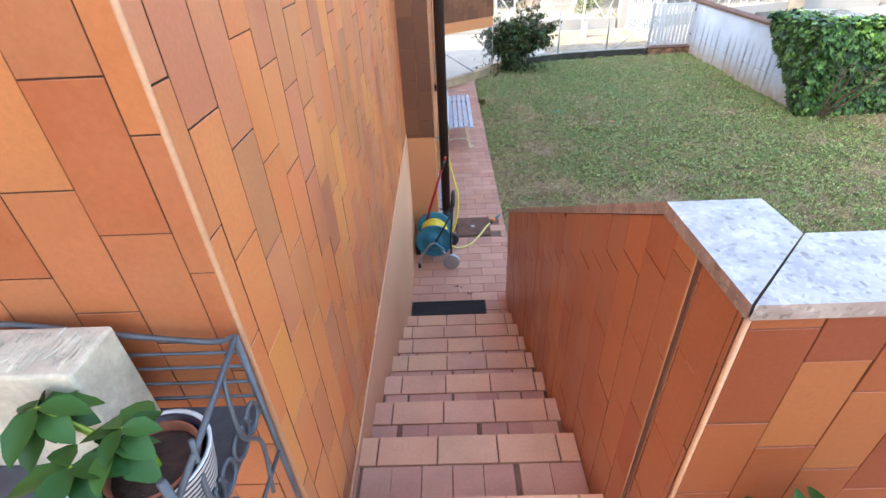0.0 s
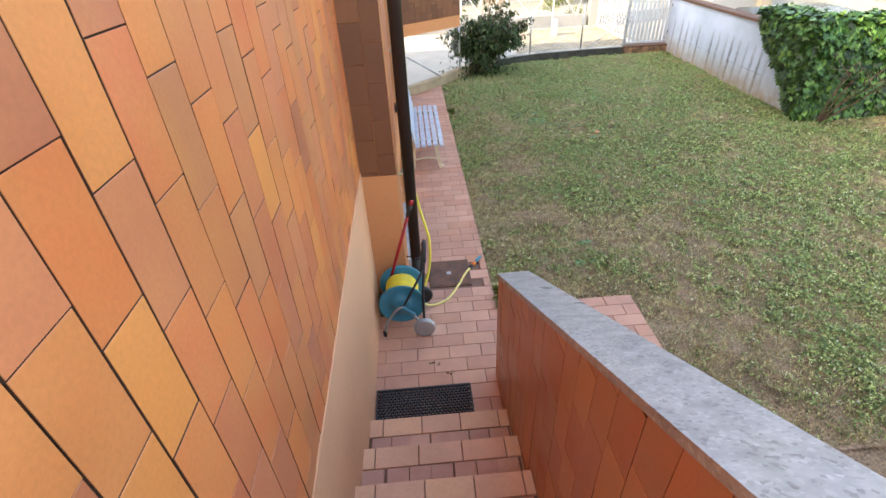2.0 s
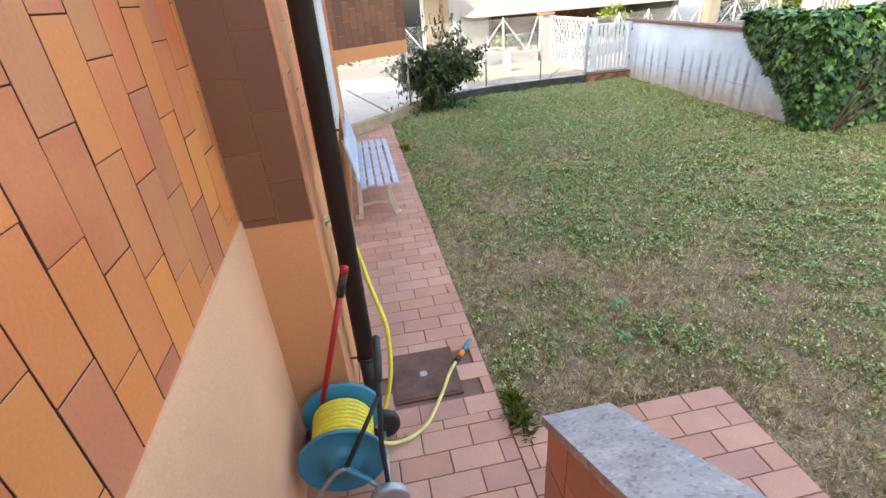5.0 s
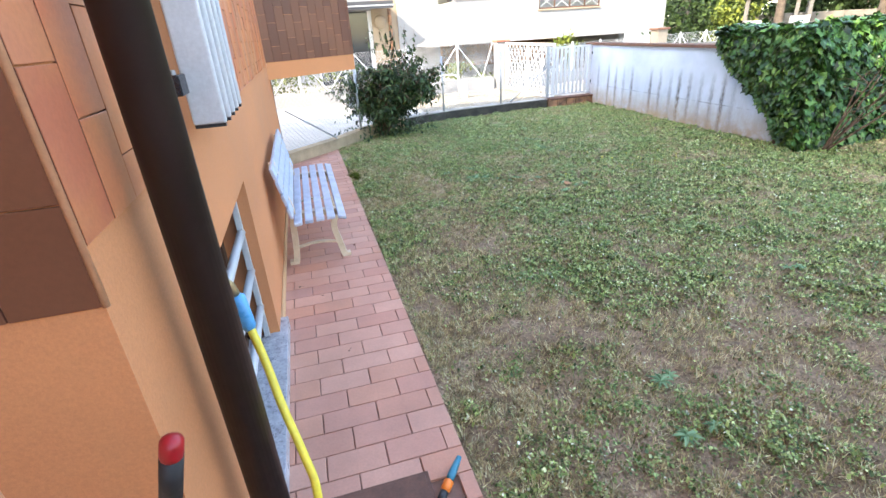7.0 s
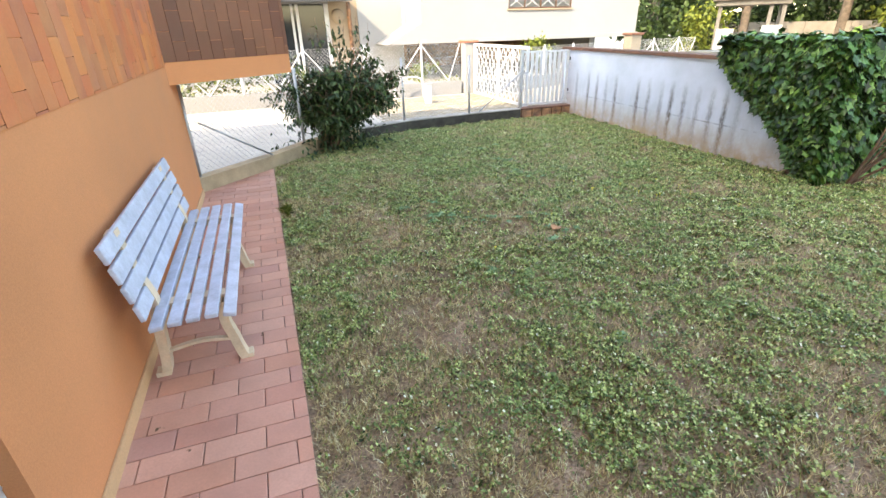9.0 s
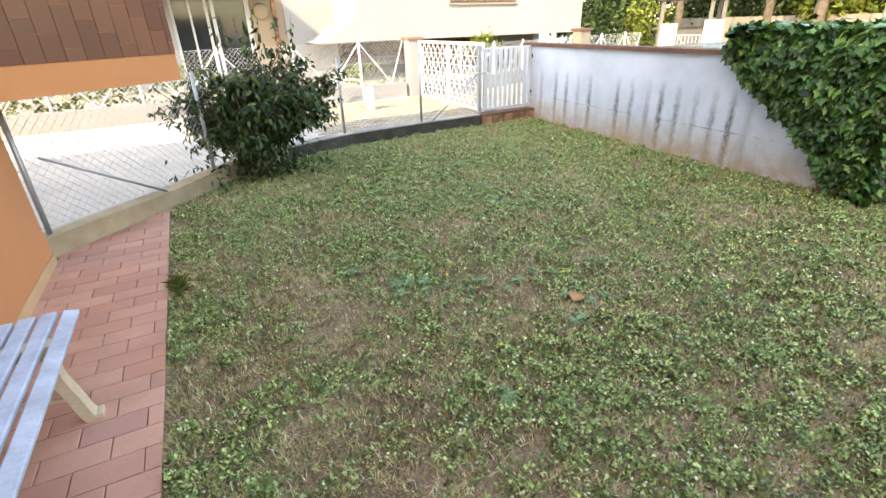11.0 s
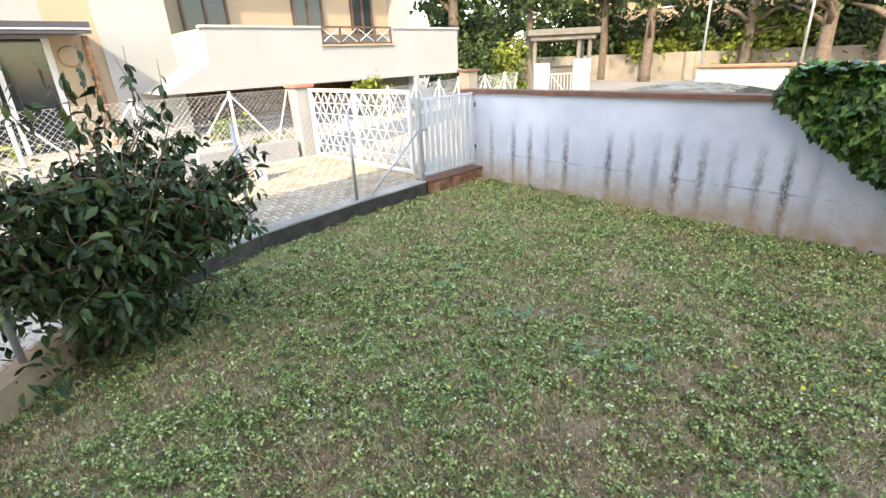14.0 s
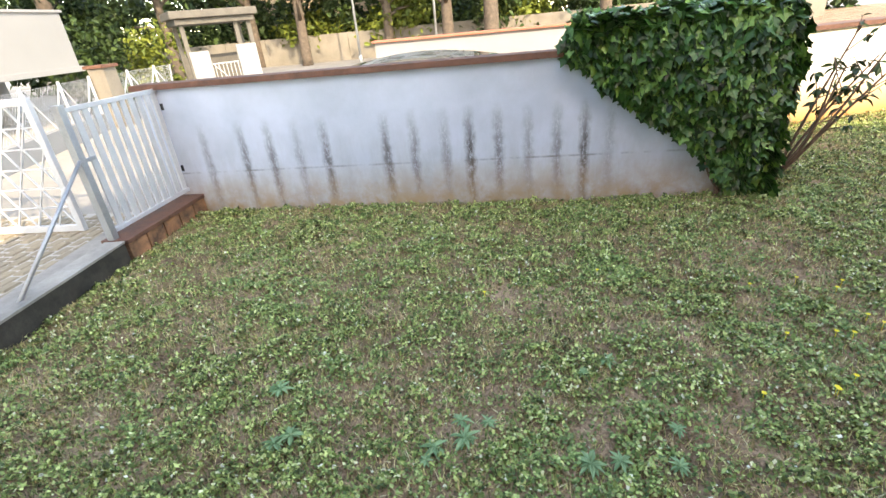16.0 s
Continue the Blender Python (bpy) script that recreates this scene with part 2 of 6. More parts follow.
def bond(u0, u1, v0, v1, w, h, joint, shift, clips=(), start=0.0, vstart=0.0, side=None):
    """Cells of columns of width w along u, pieces of length h along v; each column shifted."""
    cells, i, u = [], 0, u0 + start
    side = side or joint
    while u < u1 - 0.004:
        off = (i * shift) % 1.0
        v = v0 + vstart - off * h - h
        while v < v1:
            p = [(u, v), (u + w - side, v), (u + w - side, v + h - joint), (u, v + h - joint)]
            for a, b, c in ((-1, 0, -u0), (1, 0, u1), (0, -1, -v0), (0, 1, v1), *clips):
                p = clip(p, a, b, c)
                if len(p) < 3:
                    break
            if len(p) >= 3:
                cells.append(p)
            v += h
        u += w
        i += 1
    return cells


def structure(ob, label, category):
    return tagged(ob, label, category, kind="structure")


# ---- the large structure ----
XS, XM = 0.05, 0.33          # faces of the stair wall and of the main wall
YC, YR, YE = 0.92, 4.67, 10.75  # near corner, return wall, far end of the main wall
ROOF = 6.6
RISE, TREAD, YN1 = 0.165, 0.31, 3.312  # steps; front edge of the first one
LAND = RISE * 8
XP = 0.975                   # inner face of the parapet
KERB = [(0.15, 10.72), (1.1, 11.62), (1.68, 12.3), (2.5, 12.92), (3.4, 13.25), (4.6, 13.38), (5.75, 13.44), (6.95, 13.47)]

# house walls
wall = put("wall_stair", prism(bmesh.new(), [(YC, -0.3), (YR, -0.3), (YR, ROOF), (YC, ROOF)], "x", XS - 0.3, XS), [MORTAR])
structure(wall, "house wall beside the stairs clad in glazed clay tiles", "wall")
band = put("wall_band", prism(bmesh.new(), [(YC + 0.004, -0.3), (YR, -0.3), (YR, 1.306), (YC + 0.004, 1.178)], "x", XS - 0.2, XS + 0.014), BAND)
structure(band, "ochre plaster band at the foot of the stair wall", "wall")
wall_near = put("wall_near", box(-2.6, XS - 0.3, YC + 0.004, YC + 0.3, 0.0, ROOF), MORTAR_RED)
structure(wall_near, "tile-clad house wall behind the planter", "wall")
wall_return = put("wall_return", box(XS - 0.3, XM, YR, YR + 0.25, -0.3, ROOF), PLASTER)
structure(wall_return, "return wall with brown tiles above ochre plaster", "wall")


def holed_wall(y0, y1, x0, x1, zt, hole):
    bm = bmesh.new()
    a, b, c, d = hole
    box(x0, x1, y0, a, -0.3, zt, bm=bm)
    box(x0, x1, b, y1, -0.3, zt, bm=bm)
    box(x0, x1, a, b, -0.3, c, bm=bm)
    box(x0, x1, a, b, d, zt, bm=bm)
    return bm


WIN = (5.28, 6.42, 0.06, 1.0)
wall_main = put("wall_main", holed_wall(YR + 0.25, YE, XM - 0.3, XM, ROOF, WIN), PLASTER)
structure(wall_main, "ochre plastered house wall along the garden path", "wall")
# out of view; added so that its shadow covers the landing
wall_back = put("wall_back", box(-9.0, -2.6, -12.0, YC + 0.3, 0, ROOF - 0.01), PLASTER)
structure(wall_back, "unseen house block added to keep the sun off the landing", "wall")
# out of view; the overhang is chosen for where its shadow ends
roof = put("roof", box(-9.5, XM + 0.45, YC - 0.3, YE + 0.2, ROOF, ROOF + 0.25), PLASTER)
structure(roof, "unseen house roof slab, eaves set to cast the garden's shadow", "roof")
house_far = put("wall_inner", box(-9.0, XS - 0.35, YC + 0.3, YE - 0.3, 0, ROOF - 0.05), PLASTER)
structure(house_far, "plain body of the house", "wall")

# upper bay over the far end of the path
BAY = [(XM - 0.02, 10.37), (1.49, 11.22), (1.25, 11.5), (-0.5, 11.3), (-3.5, 10.37)]
bay = put("wall_bay", prism(bmesh.new(), BAY, "z", 1.20, ROOF), PLASTER)
structure(bay, "upper bay clad in brown tiles over a plaster edge", "wall")

# ground
ground = put("ground", box(-150, 220, -120, 260, -0.6, -0.12), worn("street_ground", (0.30, 0.28, 0.25), 0.9, 0.4, 0.3, 40, 0.3))
structure(ground, "asphalt and earth ground of the neighbourhood", "ground")
SOIL = material("lawn_soil", (0.12, 0.09, 0.05), 0.95)
_col = ramp(SOIL, noise_of(SOIL, 1.6, 6, 0.7), [(0.36, (0.46, 0.315, 0.21)), (0.50, (0.34, 0.225, 0.14)), (0.66, (0.19, 0.125, 0.07))])
_col = mix(SOIL, 0.75, _col, ramp(SOIL, noise_of(SOIL, 55, 4, 0.75), [(0.36, grey(0.12)), (0.58, grey(1.0))]), "MULTIPLY")
wire(SOIL, _col, bsdf(SOIL).inputs["Base Color"])
bump(SOIL, noise_of(SOIL, 60, 4, 0.7), 0.8, 0.02)
lawn = put("lawn", box(1.1, 40.0, -14.0, 13.5, -0.3, -0.036), SOIL)
structure(lawn, "thin lawn with bare brown patches", "lawn")
base = bmesh.new()
prism(base, [(XM - 0.02, 3.0), (1.1, 3.0), (1.1, 11.66), (0.36, 10.95), (XM - 0.02, 10.95)], "z", -0.3, -0.012)
box(XS, XM - 0.02, 3.0, YR, -0.3, -0.012, bm=base)
box(1.1, 2.32, 2.9, 4.52, -0.3, -0.012, bm=base)
path = put("path", base, GROUT)
structure(path, "garden path of pink clay pavers along the house", "path")

# stairs
st = bmesh.new()
prof = [(YN1, -0.3), (YN1, RISE - 0.012)]
NOSE = [YN1 - TREAD * k for k in range(7)] + [1.10]
for k in range(1, 8):
    prof += [(NOSE[k], RISE * k - 0.012), (NOSE[k], RISE * (k + 1) - 0.012)]
prof += [(-3.0, LAND - 0.012), (-3.0, -0.3)]
prism(st, prof, "x", XS, XP)
stairs = put("stairs", st, GROUT)
structure(stairs, "outdoor stairs of clay tiles between two walls", "stairs")
landing = bmesh.new()
box(-3.7, XS - 0.001, -3.0, YC - 0.004, -0.3, LAND - 0.012, bm=landing)
box(XP, 4.6, -3.0, 0.83, -0.3, LAND - 0.012, bm=landing)
landing = put("landing", landing, GROUT)
structure(landing, "clay-tiled landing at the head of the stairs", "floor")

# parapet: sloping arm and the arm along the landing
PZ0, PZ1, PY0, PY1 = 0.915, 2.385, 3.76, 1.17
slope = (PZ1 - PZ0) / (PY1 - PY0)
parapet = put("wall_parapet", prism(bmesh.new(), [(PY0, -0.3), (PY0, PZ0), (PY1, PZ1), (0.83, PZ1), (0.83, -0.3)], "x", XP, XP + 0.18), MORTAR_RED)
structure(parapet, "sloping stair parapet clad in glazed clay tiles", "wall")
parapet2 = put("wall_terrace", box(XP + 0.18, 4.6, 0.83, 1.01, -0.3, PZ1), MORTAR_RED)
structure(parapet2, "terrace parapet clad in glazed clay tiles", "wall")
CT = 0.035
cap = bmesh.new()
prism(cap, [(PY0 + 0.03, PZ0 + 0.002 + slope * 0.03), (PY0 + 0.03, PZ0 + CT + slope * 0.03), (PY1, PZ1 + CT), (PY1, PZ1 + 0.002)], "x", XP - 0.012, XP + 0.197)
slope_cap = structure(put("coping_slope", cap, [GRANITE]), "sloping speckled granite coping slab", "coping")
cap = bmesh.new()
prism(cap, [(XP - 0.012, PY1 - 0.002), (XP - 0.012, 0.818), (XP + 0.197, 1.022), (XP + 0.197, PY1 - 0.002)], "z", PZ1 + 0.002, PZ1 + CT)
structure(put("coping_corner", cap, GRANITE), "speckled granite coping slab at the corner", "coping")
cap = bmesh.new()
prism(cap, [(XP - 0.007, 0.816), (4.6, 0.816), (4.6, 1.022), (XP + 0.202, 1.022)], "z", PZ1 + 0.002, PZ1 + CT)
structure(put("coping_terrace", cap, GRANITE), "speckled granite coping slab on the terrace", "coping")

# kerb with the fence line
def sawn_edges(ob):
    ob.data.materials.append(GRANITE_SAWN)
    for f in ob.data.polygons:
        if abs(f.normal.z) < 0.4:
            f.material_index = len(ob.data.materials) - 1


for _ob in [o for o in bpy.data.objects if o.name.startswith("coping_")]:
    sawn_edges(_ob)
KERB_TAN = worn("tan_concrete", (0.38, 0.28, 0.175), 0.9, 3.0, 0.35, 70, 0.5)
kerb = empty("kerb")
structure(kerb, "low weathered kerb under the wire fence", "kerb")
for i, ((a, b), (c, d)) in enumerate(zip(KERB[:-2], KERB[1:-1])):
    n = Vector((-(d - b), c - a)).normalized() * 0.16
    kb = bmesh.new()
    prism(kb, [(a, b), (c, d), (c + n.x, d + n.y), (a + n.x, b + n.y)], "z", -0.3, 0.145)
    part("kerb_block", kb, KERB_TAN if i < 3 else KERB_DARK, kerb)
    kb = bmesh.new()
    g = n * 0.06
    prism(kb, [(a - g.x, b - g.y), (c - g.x, d - g.y), (c + n.x, d + n.y), (a + n.x, b + n.y)], "z", 0.1455, 0.162)
    part("kerb_top", kb, KERB_TAN if i < 3 else CONCRETE, kerb)

# garden wall
GW = material("stained_wall_paint", (0.51, 0.555, 0.65), 0.85)
_p = GW.node_tree.nodes.new("ShaderNodeSeparateXYZ")
wire(GW, GW.node_tree.nodes.new("ShaderNodeNewGeometry").outputs["Position"], _p.inputs[0])
_z = _p.outputs[2]


def gw_level(lo, hi):
    n = node(GW, "ShaderNodeMapRange", From_Min=lo, From_Max=hi)
    wire(GW, _z, n.inputs["Value"])
    return n.outputs[0]


def gw_times(a, b):
    n = GW.node_tree.nodes.new("ShaderNodeMath")
    n.operation = "MULTIPLY"
    wire(GW, a, n.inputs[0])
    wire(GW, b, n.inputs[1])
    return n.outputs[0]


def gw_along(stops):
    """A grey level along the wall's length, 8 to 14 m."""
    n = node(GW, "ShaderNodeMapRange", From_Min=8.0, From_Max=14.0)
    add = GW.node_tree.nodes.new("ShaderNodeMath")
    add.operation = "MULTIPLY_ADD"
    wire(GW, noise_of(GW, 11, 3, 0.6), add.inputs[0])
    add.inputs[1].default_value = 0.07
    wire(GW, _p.outputs[1], add.inputs[2])
    wire(GW, add.outputs[0], n.inputs["Value"])
    return ramp(GW, n.outputs[0], [((y + 0.035 - 8.0) / 6.0, grey(v)) for y, v in stops])


_col = ramp(GW, noise_of(GW, 1.3, 5, 0.6), [(0.3, (0.355, 0.415, 0.51)), (0.7, (0.49, 0.56, 0.685))])
# one black run of damp under every weep hole, each with its own strength
RUNS = [(9.64, 0.4), (9.84, 0.95), (10.06, 0.7), (10.30, 0.55), (10.55, 0.8), (10.80, 1.0), (11.01, 0.55), (11.29, 0.7), (11.54, 0.95), (12.05, 0.9), (12.32, 0.5), (12.59, 0.8), (12.86, 0.9), (13.25, 0.6)]
_stops = [[], []]
for k, (y, v) in enumerate(((y - 0.06 if y < 11.6 else y), v) for y, v in RUNS):
    _stops[k % 2] += [(y - 0.050, 0.0), (y - 0.010, v), (y + 0.012, v * 0.9), (y + 0.060, 0.0)]
_low = ramp(GW, gw_level(0.86, 0.50), [(0.0, grey(0.0)), (0.35, grey(0.45)), (1.0, grey(1.0))])
_low = gw_times(_low, ramp(GW, noise_of(GW, 34, 5, 0.8, (1, 1, 0.5)), [(0.36, grey(0.20)), (0.52, grey(1.0))]))
for _set in _stops:
    _col = mix(GW, gw_times(gw_along(_set), _low), _col, (0.055, 0.05, 0.05))
_grime = gw_times(ramp(GW, noise_of(GW, 5, 5, 0.7, (1, 1, 0.35)), [(0.38, grey(0.0)), (0.75, grey(0.6))]), ramp(GW, gw_level(0.80, 0.15), [(0.0, grey(0.0)), (1.0, grey(1.0))]))
_col = mix(GW, _grime, _col, (0.20, 0.19, 0.18))
# a broken day joint along the wall
_joint = gw_times(ramp(GW, gw_level(0.345, 0.405), [(0.30, grey(0.0)), (0.45, grey(1.0)), (0.55, grey(1.0)), (0.70, grey(0.0))]), ramp(GW, noise_of(GW, 4, 4, 0.7), [(0.44, grey(0.0)), (0.66, grey(0.7))]))
_col = mix(GW, _joint, _col, (0.10, 0.09, 0.085))
_specks = gw_times(ramp(GW, noise_of(GW, 38, 3, 0.6), [(0.66, grey(0.0)), (0.72, grey(1.0))]), ramp(GW, gw_level(0.55, 0.1), [(0.0, grey(0.0)), (1.0, grey(0.6))]))
_col = mix(GW, _specks, _col, (0.58, 0.58, 0.57))
_foot = gw_times(ramp(GW, gw_level(0.40, 0.02), [(0.0, grey(0.0)), (1.0, grey(1.0))]), ramp(GW, noise_of(GW, 6, 5, 0.7), [(0.3, grey(0.35)), (0.6, grey(1.0))]))
_col = mix(GW, _foot, _col, (0.30, 0.22, 0.14))
wire(GW, _col, bsdf(GW).inputs["Base Color"])
bump(GW, noise_of(GW, 40, 4, 0.7), 0.35, 0.006)
gw = bmesh.new()
prism(gw, [(6.865, 13.75), (7.01, 13.75), (6.806, 8.56), (6.661, 8.56)], "z", -0.3, 1.16)
garden_wall = put("wall_garden", gw, GW)
structure(garden_wall, "white garden wall with black vertical damp streaks", "wall")
gwc = bmesh.new()
prism(gwc, [(6.825, 13.8), (7.05, 13.8), (6.846, 8.54), (6.621, 8.54)], "z", 1.162, 1.21)
structure(put("coping_garden", gwc, RUST), "weathered brown coping on the garden wall", "coping")

# street side
drive = put("driveway", prism(bmesh.new(), [(-30, 10.8), (0.20, 10.85), (1.65, 12.40), (3.4, 13.4), (6.9, 13.6), (6.9, 17.6), (-30, 17.6)], "z", -0.3, -0.011), worn("light_paving", (0.46, 0.43, 0.38), 0.9, 1.5, 0.2, 30, 0.4))
structure(drive, "sunlit light stone driveway", "driveway")

# ---- more materials ----
TRIM = worn("pale_clay_edge", (0.62, 0.33, 0.19), 0.5, 6, 0.15, 90, 0.1)
SKIRT = worn("ochre_skirting", (0.62, 0.38, 0.20), 0.6, 3, 0.15, 90, 0.1)
CREAM_IRON = worn("cream_cast_iron", (0.66, 0.52, 0.36), 0.45, 7, 0.2, 80, 0.1)
SLAT = worn("weathered_white_slats", (0.48, 0.525, 0.62), 0.6, 9, 0.25, 70, 0.25)
TEAL = worn("teal_plastic", (0.015, 0.20, 0.29), 0.38, 7, 0.2, 90, 0.05)
BLUE = worn("blue_plastic", (0.08, 0.36, 0.66), 0.35, 7, 0.1, 90, 0.05)
YELLOW = worn("yellow_hose", (0.78, 0.62, 0.06), 0.45, 9, 0.15, 60, 0.1)
PALE_HOSE = worn("pale_yellow_hose", (0.74, 0.62, 0.22), 0.5, 9, 0.15, 60, 0.1)
RED = worn("red_enamel", (0.36, 0.006, 0.012), 0.45, 8, 0.15, 90, 0.05)
ORANGE = worn("orange_plastic", (0.85, 0.20, 0.02), 0.4, 8, 0.1, 90, 0.05)
BRASS = worn("tarnished_brass", (0.45, 0.36, 0.22), 0.4, 12, 0.3, 90, 0.1, metal=0.8)
IRON = worn("grey_wrought_iron", (0.10, 0.11, 0.13), 0.5, 12, 0.3, 90, 0.2, metal=0.3)
TERRACOTTA = worn("terracotta_pot", (0.36, 0.11, 0.06), 0.8, 9, 0.25, 90, 0.2)
POT_SOIL = worn("potting_soil", (0.07, 0.032, 0.022), 0.95, 30, 0.6, 140, 0.9)
MARBLE = worn("carved_white_stone", (0.64, 0.57, 0.45), 0.6, 14, 0.35, 60, 0.6)
RED_TILE = worn("red_clay_cap", (0.45, 0.16, 0.10), 0.7, 3, 0.2, 60, 0.2)
DARK_WOOD = worn("dark_brown_wood", (0.10, 0.05, 0.03), 0.6, 6, 0.3, 60, 0.2)
BARK = worn("bark", (0.12, 0.092, 0.07), 0.95, 6, 0.5, 40, 0.9)
TWIG = worn("twig_bark", (0.16, 0.10, 0.07), 0.9, 12, 0.4, 60, 0.5)
GREY_WALL = worn("grey_street_wall", (0.22, 0.195, 0.16), 0.9, 1.0, 0.3, 30, 0.4)
LODGE_STONE = worn("lodge_stone", (0.12, 0.11, 0.095), 0.8, 3.0, 0.3, 30, 0.3)
GUTTER = worn("dark_gutter", (0.045, 0.043, 0.05), 0.5, 3.0, 0.3, 30, 0.1)
BRICK_DARK = worn("stained_brick", (0.38, 0.19, 0.10), 0.85, 7, 0.6, 60, 0.5, dark=(0.06, 0.04, 0.03))
CAR_GREY = worn("grey_car_paint", (0.13, 0.13, 0.12), 0.3, 3, 0.1, 90, 0.02)
CAR_DARK = worn("black_car_paint", (0.012, 0.014, 0.02), 0.25, 3, 0.1, 90, 0.02)
STRIPE = material("striped_glaze", (0.02, 0.02, 0.03), 0.4)
_w = node(STRIPE, "ShaderNodeTexWave", Scale=26.0, Distortion=1.2, Detail=1.0)
_w.bands_direction = "Z"
wire(STRIPE, place(STRIPE, (0.3, 0.3, 1), False), _w.inputs["Vector"])
wire(STRIPE, ramp(STRIPE, _w.outputs[0], [(0.4, (0.015, 0.015, 0.03)), (0.55, (0.55, 0.55, 0.55))]), bsdf(STRIPE).inputs["Base Color"])
GLASS_DARK = material("dark_window_glass", (0.02, 0.025, 0.03), 0.08)
GLASS = material("car_glass", (0.05, 0.06, 0.07), 0.05)
MAT_RUBBER = worn("rubber_mat", (0.022, 0.022, 0.026), 0.55, 12, 0.3, 120, 0.2)


def leaf_mat(name, dark, light, dry=None, rough=0.55):
    m = material(name, dark, rough)
    geo = m.node_tree.nodes.new("ShaderNodeNewGeometry")
    stops = [(0.0, dark), (0.75, light)] + ([(0.9, dry), (1.0, dry)] if dry else [(1.0, light)])
    col = ramp(m, geo.outputs["Random Per Island"], stops)
    wide = noise_of(m, 1.7, 4, 0.6)
    col = mix(m, 0.55, col, ramp(m, wide, [(0.35, grey(0.55)), (0.65, grey(1.0))]), "MULTIPLY")
    wire(m, col, bsdf(m).inputs["Base Color"])
    bsdf(m).inputs["Specular IOR Level"].default_value = 0.25
    return m


BUSH_LEAF = leaf_mat("laurel_leaf", (0.010, 0.026, 0.009), (0.046, 0.088, 0.028), (0.085, 0.13, 0.042), 0.42)
IVY_LEAF = leaf_mat("ivy_leaf", (0.006, 0.024, 0.006), (0.050, 0.140, 0.032), (0.13, 0.25, 0.055), 0.32)
POT_LEAF = leaf_mat("glossy_leaf", (0.016, 0.070, 0.014), (0.045, 0.135, 0.030), rough=0.4)
TREE_LEAF = leaf_mat("tree_leaf", (0.014, 0.030, 0.011), (0.05, 0.085, 0.022))
LIME_LEAF = leaf_mat("yellow_green_leaf", (0.06, 0.09, 0.014), (0.17, 0.20, 0.032))
WEED_LEAF = leaf_mat("blue_green_weed", (0.10, 0.20, 0.085), (0.24, 0.38, 0.19))
PETAL = worn("yellow_petal", (0.8, 0.66, 0.03), 0.6, 9, 0.1, 60, 0.0)



def blade_mat(name, stops, rough=0.55, tint=None):
    m = material(name, stops[0][1], rough)
    geo = m.node_tree.nodes.new("ShaderNodeNewGeometry")
    col = ramp(m, geo.outputs["Random Per Island"], [(p, tuple(min(0.85, v * 1.32) for v in c)) for p, c in stops])
    # each small tuft has its own tone
    col = mix(m, 1.0, col, ramp(m, noise_of(m, 18, 4, 0.7), [(0.38, grey(0.42)), (0.58, grey(1.0))]), "MULTIPLY")
    if tint:
        col = mix(m, ramp(m, noise_of(m, 1.4, 5, 0.65), [(0.45, grey(0.0)), (0.66, grey(0.4))]), col, tint)
    wire(m, col, bsdf(m).inputs["Base Color"])
    bsdf(m).inputs["Specular IOR Level"].default_value = 0.3
    return m


# the last two pale stops paint light glinting off a few leaves
CLOVER = blade_mat("clover_leaf", [(0.0, (0.026, 0.042, 0.010)), (0.35, (0.115, 0.170, 0.040)), (0.7, (0.300, 0.375, 0.115)), (0.93, (0.50, 0.57, 0.22)), (0.975, (0.66, 0.63, 0.40)), (1.0, (0.78, 0.74, 0.55))], 0.5, (0.16, 0.29, 0.10))
GRASS = blade_mat("grass_blades", [(0.0, (0.055, 0.078, 0.018)), (0.4, (0.18, 0.222, 0.060)), (0.8, (0.36, 0.375, 0.135)), (1.0, (0.56, 0.51, 0.25))])
STRAW = blade_mat("dry_grass", [(0.0, (0.14, 0.098, 0.045)), (0.35, (0.38, 0.285, 0.135)), (0.8, (0.58, 0.455, 0.235)), (1.0, (0.78, 0.66, 0.41))], 0.7)


# ---- cladding and tiles laid piece by piece ----
def wall_base(x, y, rz, tilt=90):
    """Pieces' x runs along the wall, y up, z out of it."""
    return pose(x, y, 0, tilt, 0, rz)


def clad(parent, base, cells, mat, seed, name="tile", tilt=0.10, edge=None):
    lay(parent, name, base, cells, 0.0065, mat, tilt, random.Random(seed), 0.0011, edge or MORTAR_RED)


TW, TH, TJ = 0.1265, 0.2600, 0.0028


# ---- things on the landing ----
def leaf(bm, at, m, size, width=0.5, bend=0.25):
    """A pointed leaf with a folded midrib, from its stalk along +x."""
    xs = (0.0, 0.25, 0.55, 0.85, 1.0)
    ws = (0.02, 0.8, 1.0, 0.5, 0.0)
    mid = [bm.verts.new(at + m @ Vector((x * size, 0, -bend * x * x * size))) for x in xs]
    for s in (1, -1):
        rim = [bm.verts.new(at + m @ Vector((x * size, s * w * width * size * 0.5, (0.10 * w - bend * x * x) * size))) for x, w in zip(xs[:-1], ws[:-1])]
        for i in range(3):
            q = (mid[i], mid[i + 1], rim[i + 1], rim[i])
            bm.faces.new(q if s < 0 else q[::-1])
        q = (mid[3], mid[4], rim[3])
        bm.faces.new(q if s < 0 else q[::-1])


